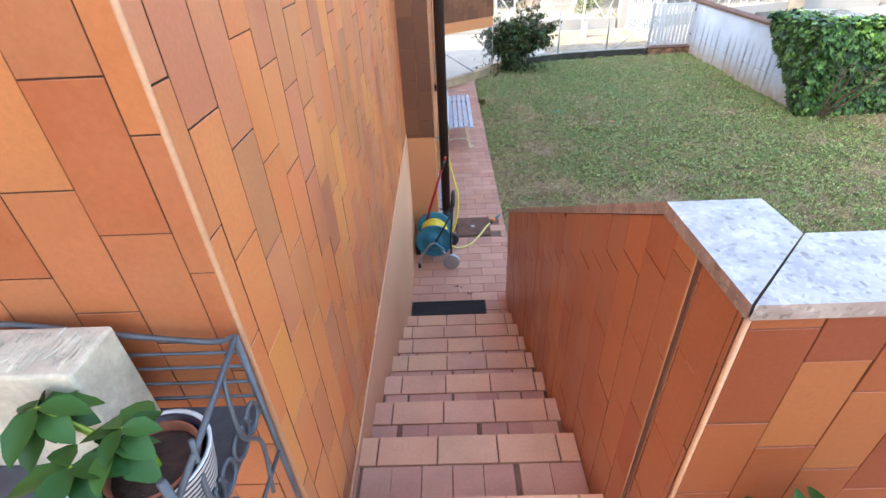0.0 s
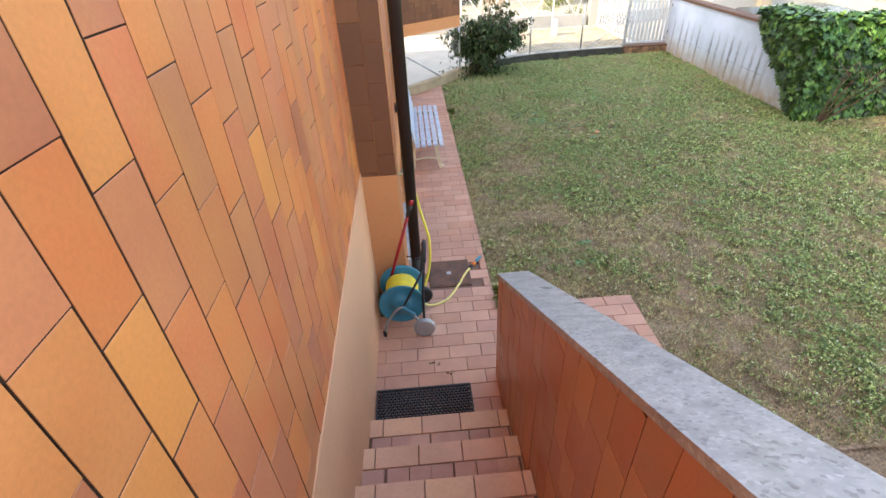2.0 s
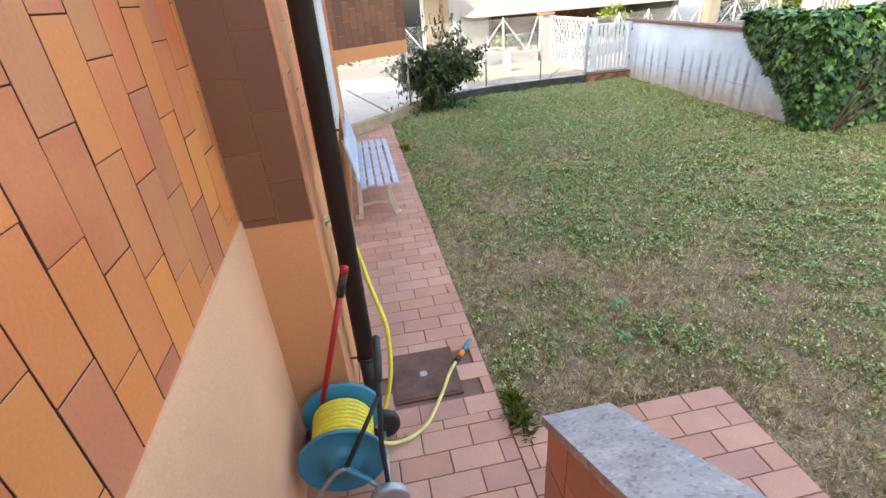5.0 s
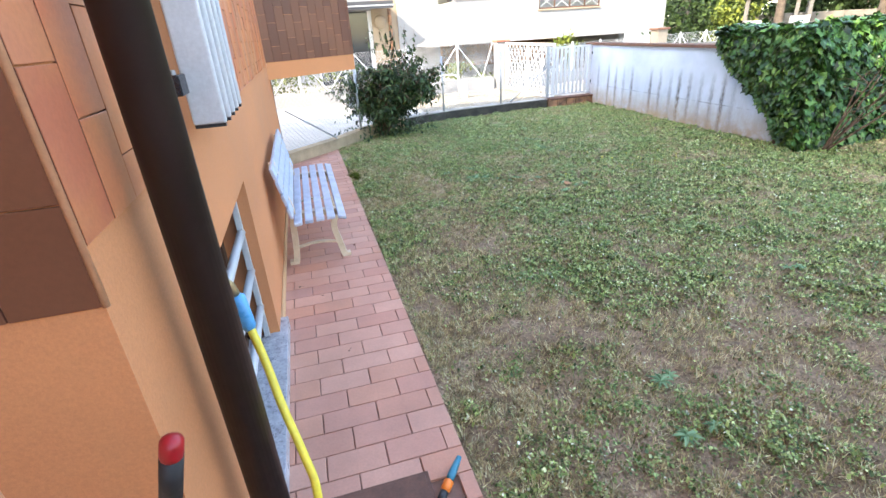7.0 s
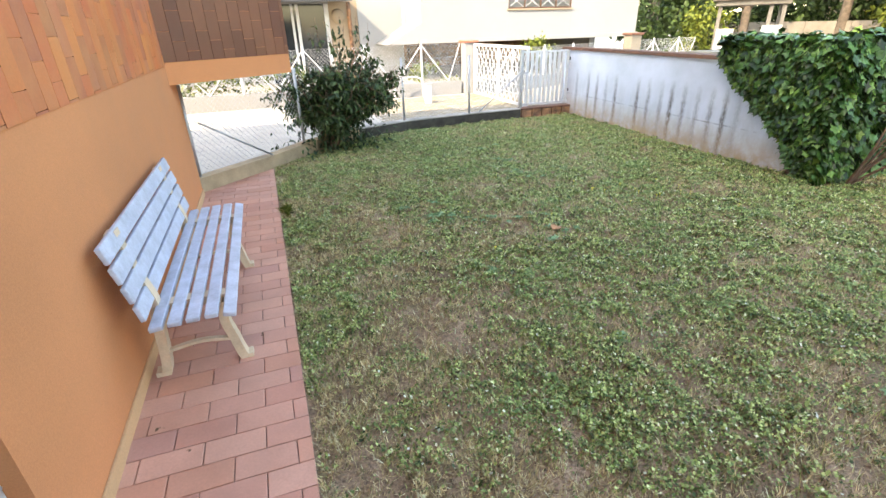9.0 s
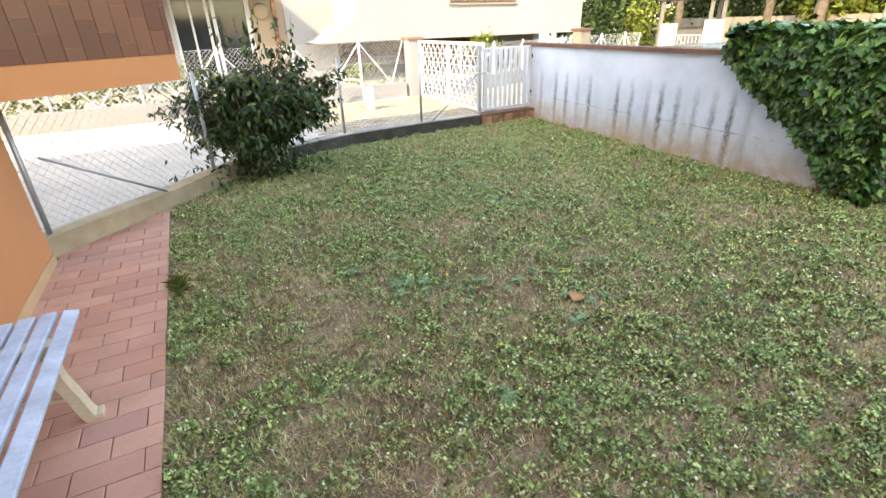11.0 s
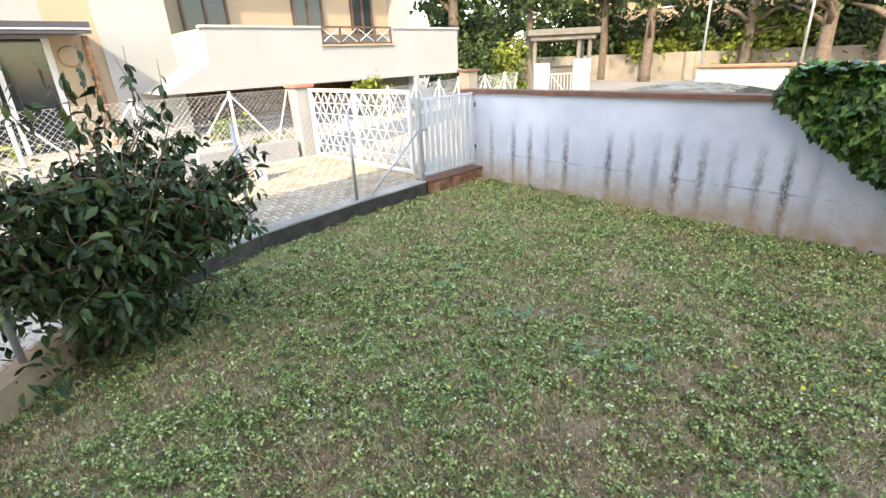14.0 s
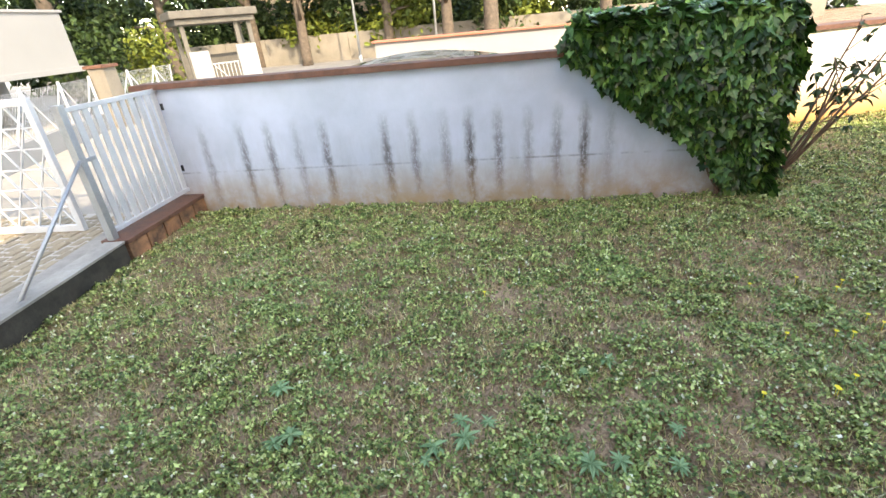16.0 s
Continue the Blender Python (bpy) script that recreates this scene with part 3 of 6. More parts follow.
def potted_plant(x, y, z):
    rng = random.Random(11)
    pot = empty("potted_plant", x, y, z)
    tagged(pot, "young green plant in a black and white striped pot", "potted plant")
    o = Matrix.Translation((x, y, z)) @ Matrix.Scale(0.72, 4)
    part("outer_pot", lathe([(0.075, 0), (0.085, 0.01), (0.11, 0.10), (0.125, 0.19), (0.128, 0.20), (0.118, 0.198), (0.112, 0.15), (0.09, 0.13)], 32, m=o), STRIPE, pot, "black and white striped cachepot", True)
    part("lining", lathe([(0.088, 0.132), (0.1105, 0.151), (0.1168, 0.1975), (0.1158, 0.1985), (0.109, 0.152), (0.086, 0.134)], 32, m=o), material("navy_glaze", (0.012, 0.014, 0.035), 0.35), pot, "dark navy inside of the cachepot", True)
    part("inner_pot", lathe([(0.07, 0.02), (0.096, 0.178), (0.101, 0.178), (0.101, 0.192), (0.094, 0.192), (0.090, 0.16)], 28, m=o), TERRACOTTA, pot, "terracotta plastic inner pot", True)
    soil = bmesh.new()
    bmesh.ops.create_icosphere(soil, subdivisions=3, radius=0.091, matrix=o @ pose(0, 0, 0.170) @ Matrix.Diagonal((1, 1, 0.12, 1)))
    for v in soil.verts:
        v.co.z += 0.006 * noise.noise(v.co * 60)
    part("soil", soil, POT_SOIL, pot, "dark crumbly potting soil")
    stem = bmesh.new()
    green = material("pale_stem", (0.20, 0.30, 0.03), 0.5)
    leaves = bmesh.new()
    for k in range(5):
        a = rng.uniform(0, 6.28)
        base = Vector((x - 0.01 + 0.02 * math.cos(a), y + 0.02 * math.sin(a), z + 0.112))
        top = base + Vector((-0.075 + 0.06 * math.cos(a), 0.01 + 0.05 * math.sin(a), rng.uniform(0.09, 0.15)))
        tube(curve_pts([base, (base + top) / 2 + Vector((0.01, 0, 0.01)), top], 4), [0.0045] * 5 + [0.003] * 4, 8, stem)
        for j in range(8):
            b = j * 0.82 + rng.uniform(-0.2, 0.2)
            leaf(leaves, top - Vector((0, 0, 0.012 * (j % 3))), Euler((rng.uniform(-0.3, 0.3), rng.uniform(-0.15, 0.45), b)).to_matrix(), rng.uniform(0.05, 0.092), 0.56, 0.3)
    part("stem", stem, green, pot, "pale green stems", True)
    part("foliage", leaves, POT_LEAF, pot, "broad glossy green leaves", True)


def scroll(cx, cz, r, turns, start, sign=1, n=22):
    """A flat spiral in x, z."""
    return [(cx + r * (1 - 0.75 * k / n) * math.cos(start + sign * turns * 6.283 * k / n), 0, cz + r * (1 - 0.75 * k / n) * math.sin(start + sign * turns * 6.283 * k / n)) for k in range(n + 1)]


def plant_stand(x0, x1, y0, y1, z0, z1):
    stand = empty("plant_stand", (x0 + x1) / 2, (y0 + y1) / 2, z0)
    tagged(stand, "grey wrought iron plant stand with scrolled rails", "plant stand")
    for x in (x0, x1):
        for y in (y0, y1):
            part("leg", tube([(x, y, z0), (x, y, z1 + 0.20)], 0.007, 8), IRON, stand, smooth=True)
    for y in (y0, y1):
        top = [(x0, y, z1 + 0.18), (x0 + 0.06, y, z1 + 0.25), ((x0 + x1) / 2, y, z1 + 0.22), (x1 - 0.06, y, z1 + 0.19), (x1, y, z1 + 0.20)] if y == y1 else [(x0, y, z1 + 0.05), (x1, y, z1 + 0.05)]
        part("top_rail", tube(curve_pts(top, 6), 0.006, 8), IRON, stand, smooth=True)
        for h in ((0.03, 0.075, 0.12, 0.16) if y == y1 else (0.025,)):
            part("rail", tube([(x0, y, z1 + h), (x1, y, z1 + h)], 0.0035, 6), IRON, stand, smooth=True)
        part("end_scroll", tube([(p[0], y, p[2]) for p in scroll(x0 + 0.02, z1 + (0.19 if y == y1 else 0.05), 0.03, 1.1, 1.5)], 0.005, 8), IRON, stand, smooth=True)
    for i in range(2):
        yy = y0 + (y1 - y0) * (0.28 + 0.44 * i)
        for s in (1, -1):
            pts = [(x1, yy + s * p[0], p[2]) for p in scroll(0.03, z1 + 0.03, 0.045, 1.2, 2.6)]
            part("side_scroll", tube(pts, 0.0045, 8), IRON, stand, smooth=True)
        part("side_bar", tube(curve_pts([(x1, yy, z1 + 0.18), (x1 + 0.012, yy - 0.035, z1 + 0.06), (x1, yy + 0.03, z1 - 0.06), (x1, yy, z1 - 0.2)], 6), 0.005, 8), IRON, stand, smooth=True)
    part("side_rail", tube([(x1, y0, z1 + 0.14), (x1, y1, z1 + 0.20)], 0.006, 8), IRON, stand, smooth=True)
    part("lower_rail", tube([(x1, y0, z1 - 0.16), (x1, y1, z1 - 0.16)], 0.005, 8), IRON, stand, smooth=True)
    part("shelf", box(x0, x1, y0, y1, z1 - 0.012, z1, 0.003), IRON, stand)


plant_stand(-0.44, 0.06, 0.60, 0.885, LAND, 2.12)
potted_plant(-0.015, 0.675, 2.121)
planter = empty("planter_box", -0.28, 0.815, 2.121)
tagged(planter, "cream stone planter box with carved leaf scrolls", "planter")
part("block", box(-0.42, -0.15, 0.755, 0.875, 2.121, 2.37, 0.006), MARBLE, planter)
carve = bmesh.new()
for k in range(40):
    rr = random.Random(k)
    tube([(p[0], 0.775 + 0.08 * rr.random() + p[2] * 0.6, 2.371) for p in scroll(-0.40 + 0.22 * rr.random(), 0, 0.014 + 0.014 * rr.random(), 0.6, rr.uniform(0, 6), 1, 8)], 0.0035, 5, carve)
tagged(part("carving", carve, MARBLE, planter, "raised leaf scroll carving"), kind="stuff")
cup = lathe([(0.02, 0), (0.03, 0.005), (0.034, 0.05), (0.031, 0.05), (0.027, 0.012)], 24, m=pose(-0.17, 0.655, 2.121))
tagged(put("flower_cup", cup, WHITE_METAL, True), "small white ceramic cup on the stand", "cup")


def terrace_plant(x, y, z):
    rng = random.Random(3)
    ob = empty("terrace_plant", x, y, z)
    tagged(ob, "dark green leafy plant in a clay pot on the terrace", "potted plant")
    part("pot", lathe([(0.10, 0), (0.14, 0.26), (0.15, 0.27), (0.15, 0.30), (0.135, 0.30), (0.12, 0.24)], 24, m=pose(x, y, z)), TERRACOTTA, ob, smooth=True)
    bm, st = bmesh.new(), bmesh.new()
    for k in range(9):
        a = k * 0.7
        top = Vector((x + 0.11 * math.cos(a), y + 0.09 * math.sin(a), z + 0.30 + rng.uniform(0.12, 0.36)))
        tube([(x, y, z + 0.24), top], 0.004, 6, st)
        for j in range(4):
            leaf(bm, top, Euler((0, rng.uniform(-0.9, 0.1), a + j * 1.6)).to_matrix(), rng.uniform(0.07, 0.11), 0.4, 0.3)
    part("stem", st, TWIG, ob)
    part("foliage", bm, POT_LEAF, ob, "narrow green leaves", True)


terrace_plant(1.24, 0.64, LAND)

# ---- things at the foot of the stairs ----
mat_ = empty("door_mat", 0.42, 3.49, 0)
tagged(mat_, "black rubber honeycomb mat lying on the pavers", "mat")
web, rim = bmesh.new(), bmesh.new()
MX0, MX1, MY0, MY1 = 0.075, 0.765, 3.325, 3.675
for a, b, c, d in ((MX0, MX1, MY0, MY0 + 0.012), (MX0, MX1, MY1 - 0.012, MY1), (MX0, MX0 + 0.012, MY0, MY1), (MX1 - 0.012, MX1, MY0, MY1)):
    box(a, b, c, d, 0.0, 0.02, bm=rim)
part("rim", rim, MAT_RUBBER, mat_)
row, y = 0, MY0 + 0.024
while y < MY1 - 0.01:
    x = MX0 + 0.024 + (0.013 if row % 2 else 0)
    while x < MX1 - 0.014:
        ring = [[web.verts.new((x + r * math.cos(k * math.pi / 3 + 0.52), y + r * math.sin(k * math.pi / 3 + 0.52), z)) for k in range(6)] for r, z in ((0.0155, 0.002), (0.0155, 0.016), (0.0105, 0.018), (0.0105, 0.002))]
        for u, v in zip(ring, ring[1:]):
            for k in range(6):
                web.faces.new((u[k], u[(k + 1) % 6], v[(k + 1) % 6], v[k]))
        x += 0.0268
    y += 0.0232
    row += 1
part("honeycomb", web, MAT_RUBBER, mat_)

hatch = empty("manhole_cover", 0.72, 5.05, 0)
tagged(hatch, "rusty brown square metal inspection cover set in the path", "manhole cover")
part("frame", box(0.52, 0.925, 4.84, 5.25, -0.01, 0.004, 0.002), RUST, hatch)
part("plate", box(0.535, 0.91, 4.855, 5.235, -0.01, 0.008, 0.002), RUST, hatch)
part("lifting_hole", box(0.70, 0.74, 5.02, 5.06, 0.0, 0.0095), GREY_METAL, hatch)

pipe = empty("downpipe", 0.415, 4.915, 0)
tagged(pipe, "dark brown round rainwater downpipe beside the house wall", "downpipe")


def on_pipe(z):
    return Vector((0.415 + 0.004 * z, 4.915 - 0.012 * z, z))


part("upper_tube", tube([on_pipe(0.32), on_pipe(6.5)], 0.048, 28), BROWN_METAL, pipe, smooth=True)
part("lower_tube", tube([on_pipe(-0.02), on_pipe(0.34)], 0.044, 28), BLACK, pipe, "black plastic foot piece", True)
for z in (0.33, 3.4):
    part("clamp", tube([on_pipe(z - 0.012), on_pipe(z + 0.012)], 0.0515, 28), BROWN_METAL, pipe, smooth=True)
    part("bracket", tube([on_pipe(z) + Vector((-0.04, 0, 0)), (XM - 0.01, on_pipe(z).y, z)], 0.006, 8), BROWN_METAL, pipe)


def ring_pts(c, r, n, axis=1):
    return [(c[0] + r * math.cos(k * 6.2832 / n), c[1], c[2] + r * math.sin(k * 6.2832 / n)) for k in range(n)]


def hose_reel():
    cx, cz, yf, yb = 0.285, 0.30, 4.30, 4.56
    ob = empty("hose_reel", 0.3, 4.43, 0)
    tagged(ob, "teal garden hose reel cart with yellow hose", "hose reel")
    turn = Matrix.Rotation(radians(-90), 4, "X")
    for y, s in ((yf, -1), (yb, 1)):
        m = Matrix.Translation((cx, y, cz)) @ Matrix.Rotation(radians(90 if s < 0 else -90), 4, "X")
        part("drum_flange", lathe([(0.05, -0.006), (0.180, -0.006), (0.188, 0.0), (0.188, 0.012), (0.180, 0.016), (0.170, 0.008), (0.08, 0.008), (0.075, 0.03), (0.045, 0.036), (0.0, 0.036)], 40, m=m), TEAL, ob, "round teal plastic flange", True)
    part("drum_core", tube([(cx, yf + 0.004, cz), (cx, yb - 0.004, cz)], 0.07, 24), TEAL, ob, smooth=True)
    coil = bmesh.new()
    for layer, r in enumerate((0.085, 0.107, 0.129)):
        n = 11 - layer
        pts = []
        for k in range(n * 20 + 1):
            a = k / 20 * 6.2832
            pts.append((cx + r * math.cos(a), yf + 0.022 + (yb - yf - 0.044) * k / (n * 20), cz + r * math.sin(a)))
        tube(pts, 0.0105, 7, coil)
    part("hose_coil", coil, YELLOW, ob, "bright yellow coiled hose", True)
    for y in (yf - 0.045, yb + 0.045):
        part("side_frame", tube(curve_pts([(0.12, y, 0.012), (0.16, y, 0.16), (cx, y, cz), (0.40, y, 0.16), (0.455, y, 0.075)], 6), 0.011, 10), GREY_METAL, ob, smooth=True)
        part("axle_stub", tube([(cx, y, cz), (cx, y + (0.05 if y < 4.4 else -0.05), cz)], 0.016, 12), BLACK, ob, smooth=True)
    h = [(0.455, yf - 0.045, 0.085), (0.46, yf - 0.04, 0.40), (0.49, yf + 0.03, 0.70), (0.50, yf + 0.09, 0.755), (0.50, yb - 0.06, 0.755), (0.49, yb, 0.70), (0.46, yb + 0.045, 0.40), (0.455, yb + 0.045, 0.085)]
    part("handle_tube", tube(h, 0.011, 10), BLACK, ob, smooth=True)
    part("handle_grip", tube([(0.488, yf + 0.02, 0.68), (0.50, yf + 0.09, 0.756), (0.50, yb - 0.06, 0.756), (0.488, yb - 0.002, 0.68)], 0.017, 12), BLACK, ob, "black foam grip", True)
    part("lower_stay", tube([(cx + 0.02, yf - 0.05, cz + 0.02), (0.478, yf + 0.0, 0.62)], 0.010, 10), BLACK, ob, smooth=True)
    part("front_stay", tube([(0.455, yf - 0.045, 0.075), (0.455, yb + 0.045, 0.075)], 0.010, 10), GREY_METAL, ob, smooth=True)
    crank = tube(curve_pts([(cx, yf - 0.04, cz), (cx + 0.05, yf - 0.06, cz - 0.03), (cx + 0.10, yf - 0.065, cz - 0.075)], 5), 0.013, 10)
    part("crank", crank, TEAL, ob, smooth=True)
    for y in (yf - 0.075, yb + 0.085):
        m = Matrix.Translation((0.455, y, 0.088)) @ turn
        wheel = part("wheel", lathe([(0.065, -0.020), (0.083, -0.020), (0.088, -0.012), (0.088, 0.012), (0.083, 0.020), (0.065, 0.020)], 30, m=m), BLACK if y > 4.5 else GREY_METAL, ob, "worn plastic wheel", True)
        part("hub", lathe([(0.064, -0.010), (0.05, -0.012), (0.02, -0.014), (0.018, -0.022), (0.018, 0.022), (0.02, 0.014), (0.05, 0.012), (0.064, 0.010)], 24, m=m), GREY_METAL, wheel, "", True)
    for y in (yf - 0.045, yb + 0.045):
        part("foot", tube([(0.12, y, 0.0), (0.12, y, 0.05)], 0.016, 12), BLACK, ob, smooth=True)


hose_reel()

hose = empty("garden_hose", 0.7, 4.6, 0)
tagged(hose, "pale yellow garden hose lying across the pavers", "hose")
part("tube", tube(curve_pts([(0.40, 4.44, 0.24), (0.45, 4.50, 0.12), (0.51, 4.56, 0.03), (0.60, 4.595, 0.013), (0.69, 4.665, 0.013), (0.79, 4.83, 0.013), (0.88, 5.01, 0.013), (0.96, 5.12, 0.018)], 8), 0.0105, 8), PALE_HOSE, hose, smooth=True)
noz = Vector((0.96, 5.12, 0.020))
aim = Vector((0.63, 0.77, 0.10)).normalized()
part("collar", tube([noz, noz + aim * 0.012, noz + aim * 0.045, noz + aim * 0.05], [0.014, 0.02, 0.02, 0.015], 14), ORANGE, hose, "orange quick coupling", True)
part("sleeve", tube([noz - aim * 0.05, noz], 0.0165, 14), BLACK, hose, smooth=True)
part("nozzle", tube([noz + aim * 0.05, noz + aim * 0.07, noz + aim * 0.16, noz + aim * 0.165], [0.014, 0.017, 0.011, 0.006], 14), TEAL, hose, "dark teal spray nozzle", True)

feed = empty("supply_hose", 0.40, 5.0, 0.9)
tagged(feed, "yellow supply hose hanging from the garden tap", "hose")
part("tube", tube(curve_pts([(0.443, 5.10, 0.93), (0.469, 5.05, 0.836), (0.495, 4.98, 0.727), (0.532, 4.90, 0.605), (0.548, 4.85, 0.514), (0.53, 4.76, 0.30), (0.45, 4.66, 0.12), (0.36, 4.61, 0.16)], 8), 0.0115, 10), YELLOW, feed, smooth=True)
part("connector", tube([(0.430, 5.103, 1.03), (0.431, 5.103, 1.02), (0.442, 5.10, 0.93), (0.444, 5.10, 0.915)], [0.012, 0.022, 0.020, 0.013], 16), BLUE, feed, "light blue tap connector", True)

tap = empty("garden_tap", XM, 5.10, 1.07)
tagged(tap, "old brass garden tap with a blue lever on the wall", "tap")
part("rosette", tube([(XM - 0.004, 5.06, 1.085), (XM + 0.008, 5.06, 1.085)], 0.026, 18), BRASS, tap, smooth=True)
part("spout", tube(curve_pts([(XM, 5.06, 1.085), (XM + 0.035, 5.075, 1.085), (XM + 0.085, 5.095, 1.075), (XM + 0.100, 5.103, 1.03)], 5), 0.0125, 12), BRASS, tap, smooth=True)
part("lever", box(XM + 0.02, XM + 0.07, 5.075, 5.095, 1.10, 1.118, 0.005), BLUE, tap, "blue plastic lever")

pole = empty("broom_handle", 0.13, 4.40, 0)
tagged(pole, "red metal pole with black grip leaning against the wall", "pole")
P0, P1 = Vector((0.085, 4.60, 0.0)), Vector((0.435, 4.47, 1.145))


def on_pole(f):
    return P0.lerp(P1, f)


part("rod", tube([on_pole(0.04), on_pole(0.90)], 0.0125, 12), RED, pole, smooth=True)
part("grip", tube([on_pole(0.88), on_pole(0.97)], 0.0165, 14), BLACK, pole, "black rubber grip", True)
part("cap", tube([on_pole(0.965), on_pole(0.975), on_pole(0.995), on_pole(1.0)], [0.015, 0.0165, 0.016, 0.008], 14), RED, pole, "red plastic hanging cap", True)
head = bmesh.new()
box(0.070, 0.125, 4.48, 4.655, 0.0, 0.14, 0.012, head)
part("head", head, BLACK, pole, "black plastic tool head")

# ---- basement window, shutters, bench ----
win = empty("window_1", XM - 0.15, 5.85, 0.5)
structure(win, "low barred basement window with dark glass", "window")
part("pane", box(XM - 0.215, XM - 0.205, WIN[0], WIN[1], WIN[2], WIN[3]), GLASS_DARK, win)
frm = bmesh.new()
for a, b, c, d in ((WIN[0], WIN[1], WIN[2], WIN[2] + 0.06), (WIN[0], WIN[1], WIN[3] - 0.06, WIN[3]), (WIN[0], WIN[0] + 0.06, WIN[2], WIN[3]), (WIN[1] - 0.06, WIN[1], WIN[2], WIN[3]), (5.83, 5.89, WIN[2], WIN[3])):
    box(XM - 0.205, XM - 0.17, a, b, c, d, bm=frm)
part("window_frame", frm, DARK_WOOD, win, "dark brown inner frame")
grille = empty("window_grille", XM - 0.07, 5.85, 0.06)
tagged(grille, "white painted steel bars across the basement window", "window grille")
for y in (WIN[0] + 0.005, WIN[1] - 0.035):
    part("stile", box(XM - 0.085, XM - 0.055, y, y + 0.03, 0.077, WIN[3] - 0.004, 0.003), WHITE_METAL, grille)
for z in (0.27, 0.50, 0.73):
    part("bar", tube([(XM - 0.07, WIN[0] + 0.01, z), (XM - 0.07, WIN[1] - 0.01, z)], 0.021, 14), WHITE_METAL, grille, smooth=True)
structure(put("window_sill", box(XM - 0.20, XM + 0.045, 5.22, 6.58, 0.0, 0.076, 0.003), GRANITE), "grey granite sill of the basement window", "sill")
structure(put("baseboard", box(XM + 0.001, XM + 0.014, 6.585, YE, -0.01, 0.075, 0.003), SKIRT), "ochre clay skirting along the house wall", "baseboard")

shutter = empty("window_shutter", 0.40, 5.7, 1.42)
tagged(shutter, "white folding window shutter of vertical boards", "shutter")
for k in range(5):
    y = 5.49 + 0.12 * k
    brd = part("board", box(0.362, 0.455, y, y + 0.03, 1.42, 3.4, 0.006), WHITE_METAL, shutter)
    part("bottom_seal", box(0.365, 0.452, y + 0.003, y + 0.027, 1.410, 1.4195), BLACK, brd, "black rubber seal")
for z in (2.0, 3.0):
    part("runner", tube([(XM - 0.01, 5.45, z), (0.37, 5.45, z), (0.37, 6.02, z)], 0.008, 8), GREY_METAL, shutter)
brk = empty("shutter_bracket", XM, 5.45, 1.55)
tagged(brk, "dark metal shutter bracket fixed to the wall", "bracket")
part("plate", box(XM - 0.01, XM + 0.05, 5.38, 5.47, 1.515, 1.57, 0.004), CAR_DARK, brk)
part("bolt", tube([(XM + 0.03, 5.42, 1.57), (XM + 0.03, 5.42, 1.582)], 0.008, 8), GREY_METAL, brk)


def bench():
    ob = empty("garden_bench", 0.62, 8.1, 0)
    tagged(ob, "garden bench with weathered white slats and cream cast iron legs", "bench")
    y0, y1 = 7.27, 8.95
    seat = [(0.505, 0.412), (0.585, 0.420), (0.665, 0.425), (0.745, 0.427), (0.825, 0.418)]
    back = [(0.462, 0.50, 12), (0.443, 0.60, 13), (0.424, 0.70, 14), (0.404, 0.80, 15)]
    for i, (x, z) in enumerate(seat):
        bm = box(-0.030, 0.030, y0, y1, -0.013, 0.013, 0.006)
        bm.transform(pose(x, 0, z, 0, 14 if i == 4 else (-6 if i == 0 else 0), 0))
        part("seat_slat", bm, SLAT, ob)
    for x, z, a in back:
        bm = box(-0.012, 0.012, y0 + 0.005, y1 - 0.005, -0.042, 0.042, 0.006)
        bm.transform(pose(x, 0, z, 0, -a, 0))
        part("back_slat", bm, SLAT, ob)
    for y in (7.52, 8.70):
        fr = bmesh.new()
        def flat(pts, w=0.066, t=0.046):
            pts = curve_pts([(p[0], 0, p[1]) for p in pts], 5)
            prev = None
            for i, p in enumerate(pts):
                d = (pts[min(i + 1, len(pts) - 1)] - pts[max(i - 1, 0)]).normalized()
                n = Vector((-d.z, 0, d.x)) * t / 2
                cur = [fr.verts.new(p + n * s + Vector((0, y + w / 2 * q, 0))) for s, q in ((1, -1), (1, 1), (-1, 1), (-1, -1))]
                if prev:
                    for k in range(4):
                        fr.faces.new((prev[k], prev[(k + 1) % 4], cur[(k + 1) % 4], cur[k]))
                else:
                    fr.faces.new(cur)
                prev = cur
            fr.faces.new(prev[::-1])
        flat([(0.375, 0.004), (0.425, 0.012), (0.445, 0.15), (0.455, 0.32), (0.465, 0.44), (0.44, 0.55), (0.415, 0.66), (0.388, 0.83)])
        flat([(0.86, 0.004), (0.815, 0.012), (0.785, 0.14), (0.76, 0.28), (0.80, 0.395)])
        flat([(0.46, 0.392), (0.62, 0.404), (0.80, 0.398)])
        flat([(0.44, 0.13), (0.62, 0.155), (0.785, 0.13)], 0.03, 0.016)
        flat([(0.455, 0.33), (0.49, 0.385), (0.54, 0.398)], 0.03, 0.012)
        flat([(0.765, 0.31), (0.73, 0.38), (0.68, 0.40)], 0.03, 0.012)
        part("leg_frame", fr, CREAM_IRON, ob, "cream cast iron leg frame")


bench()

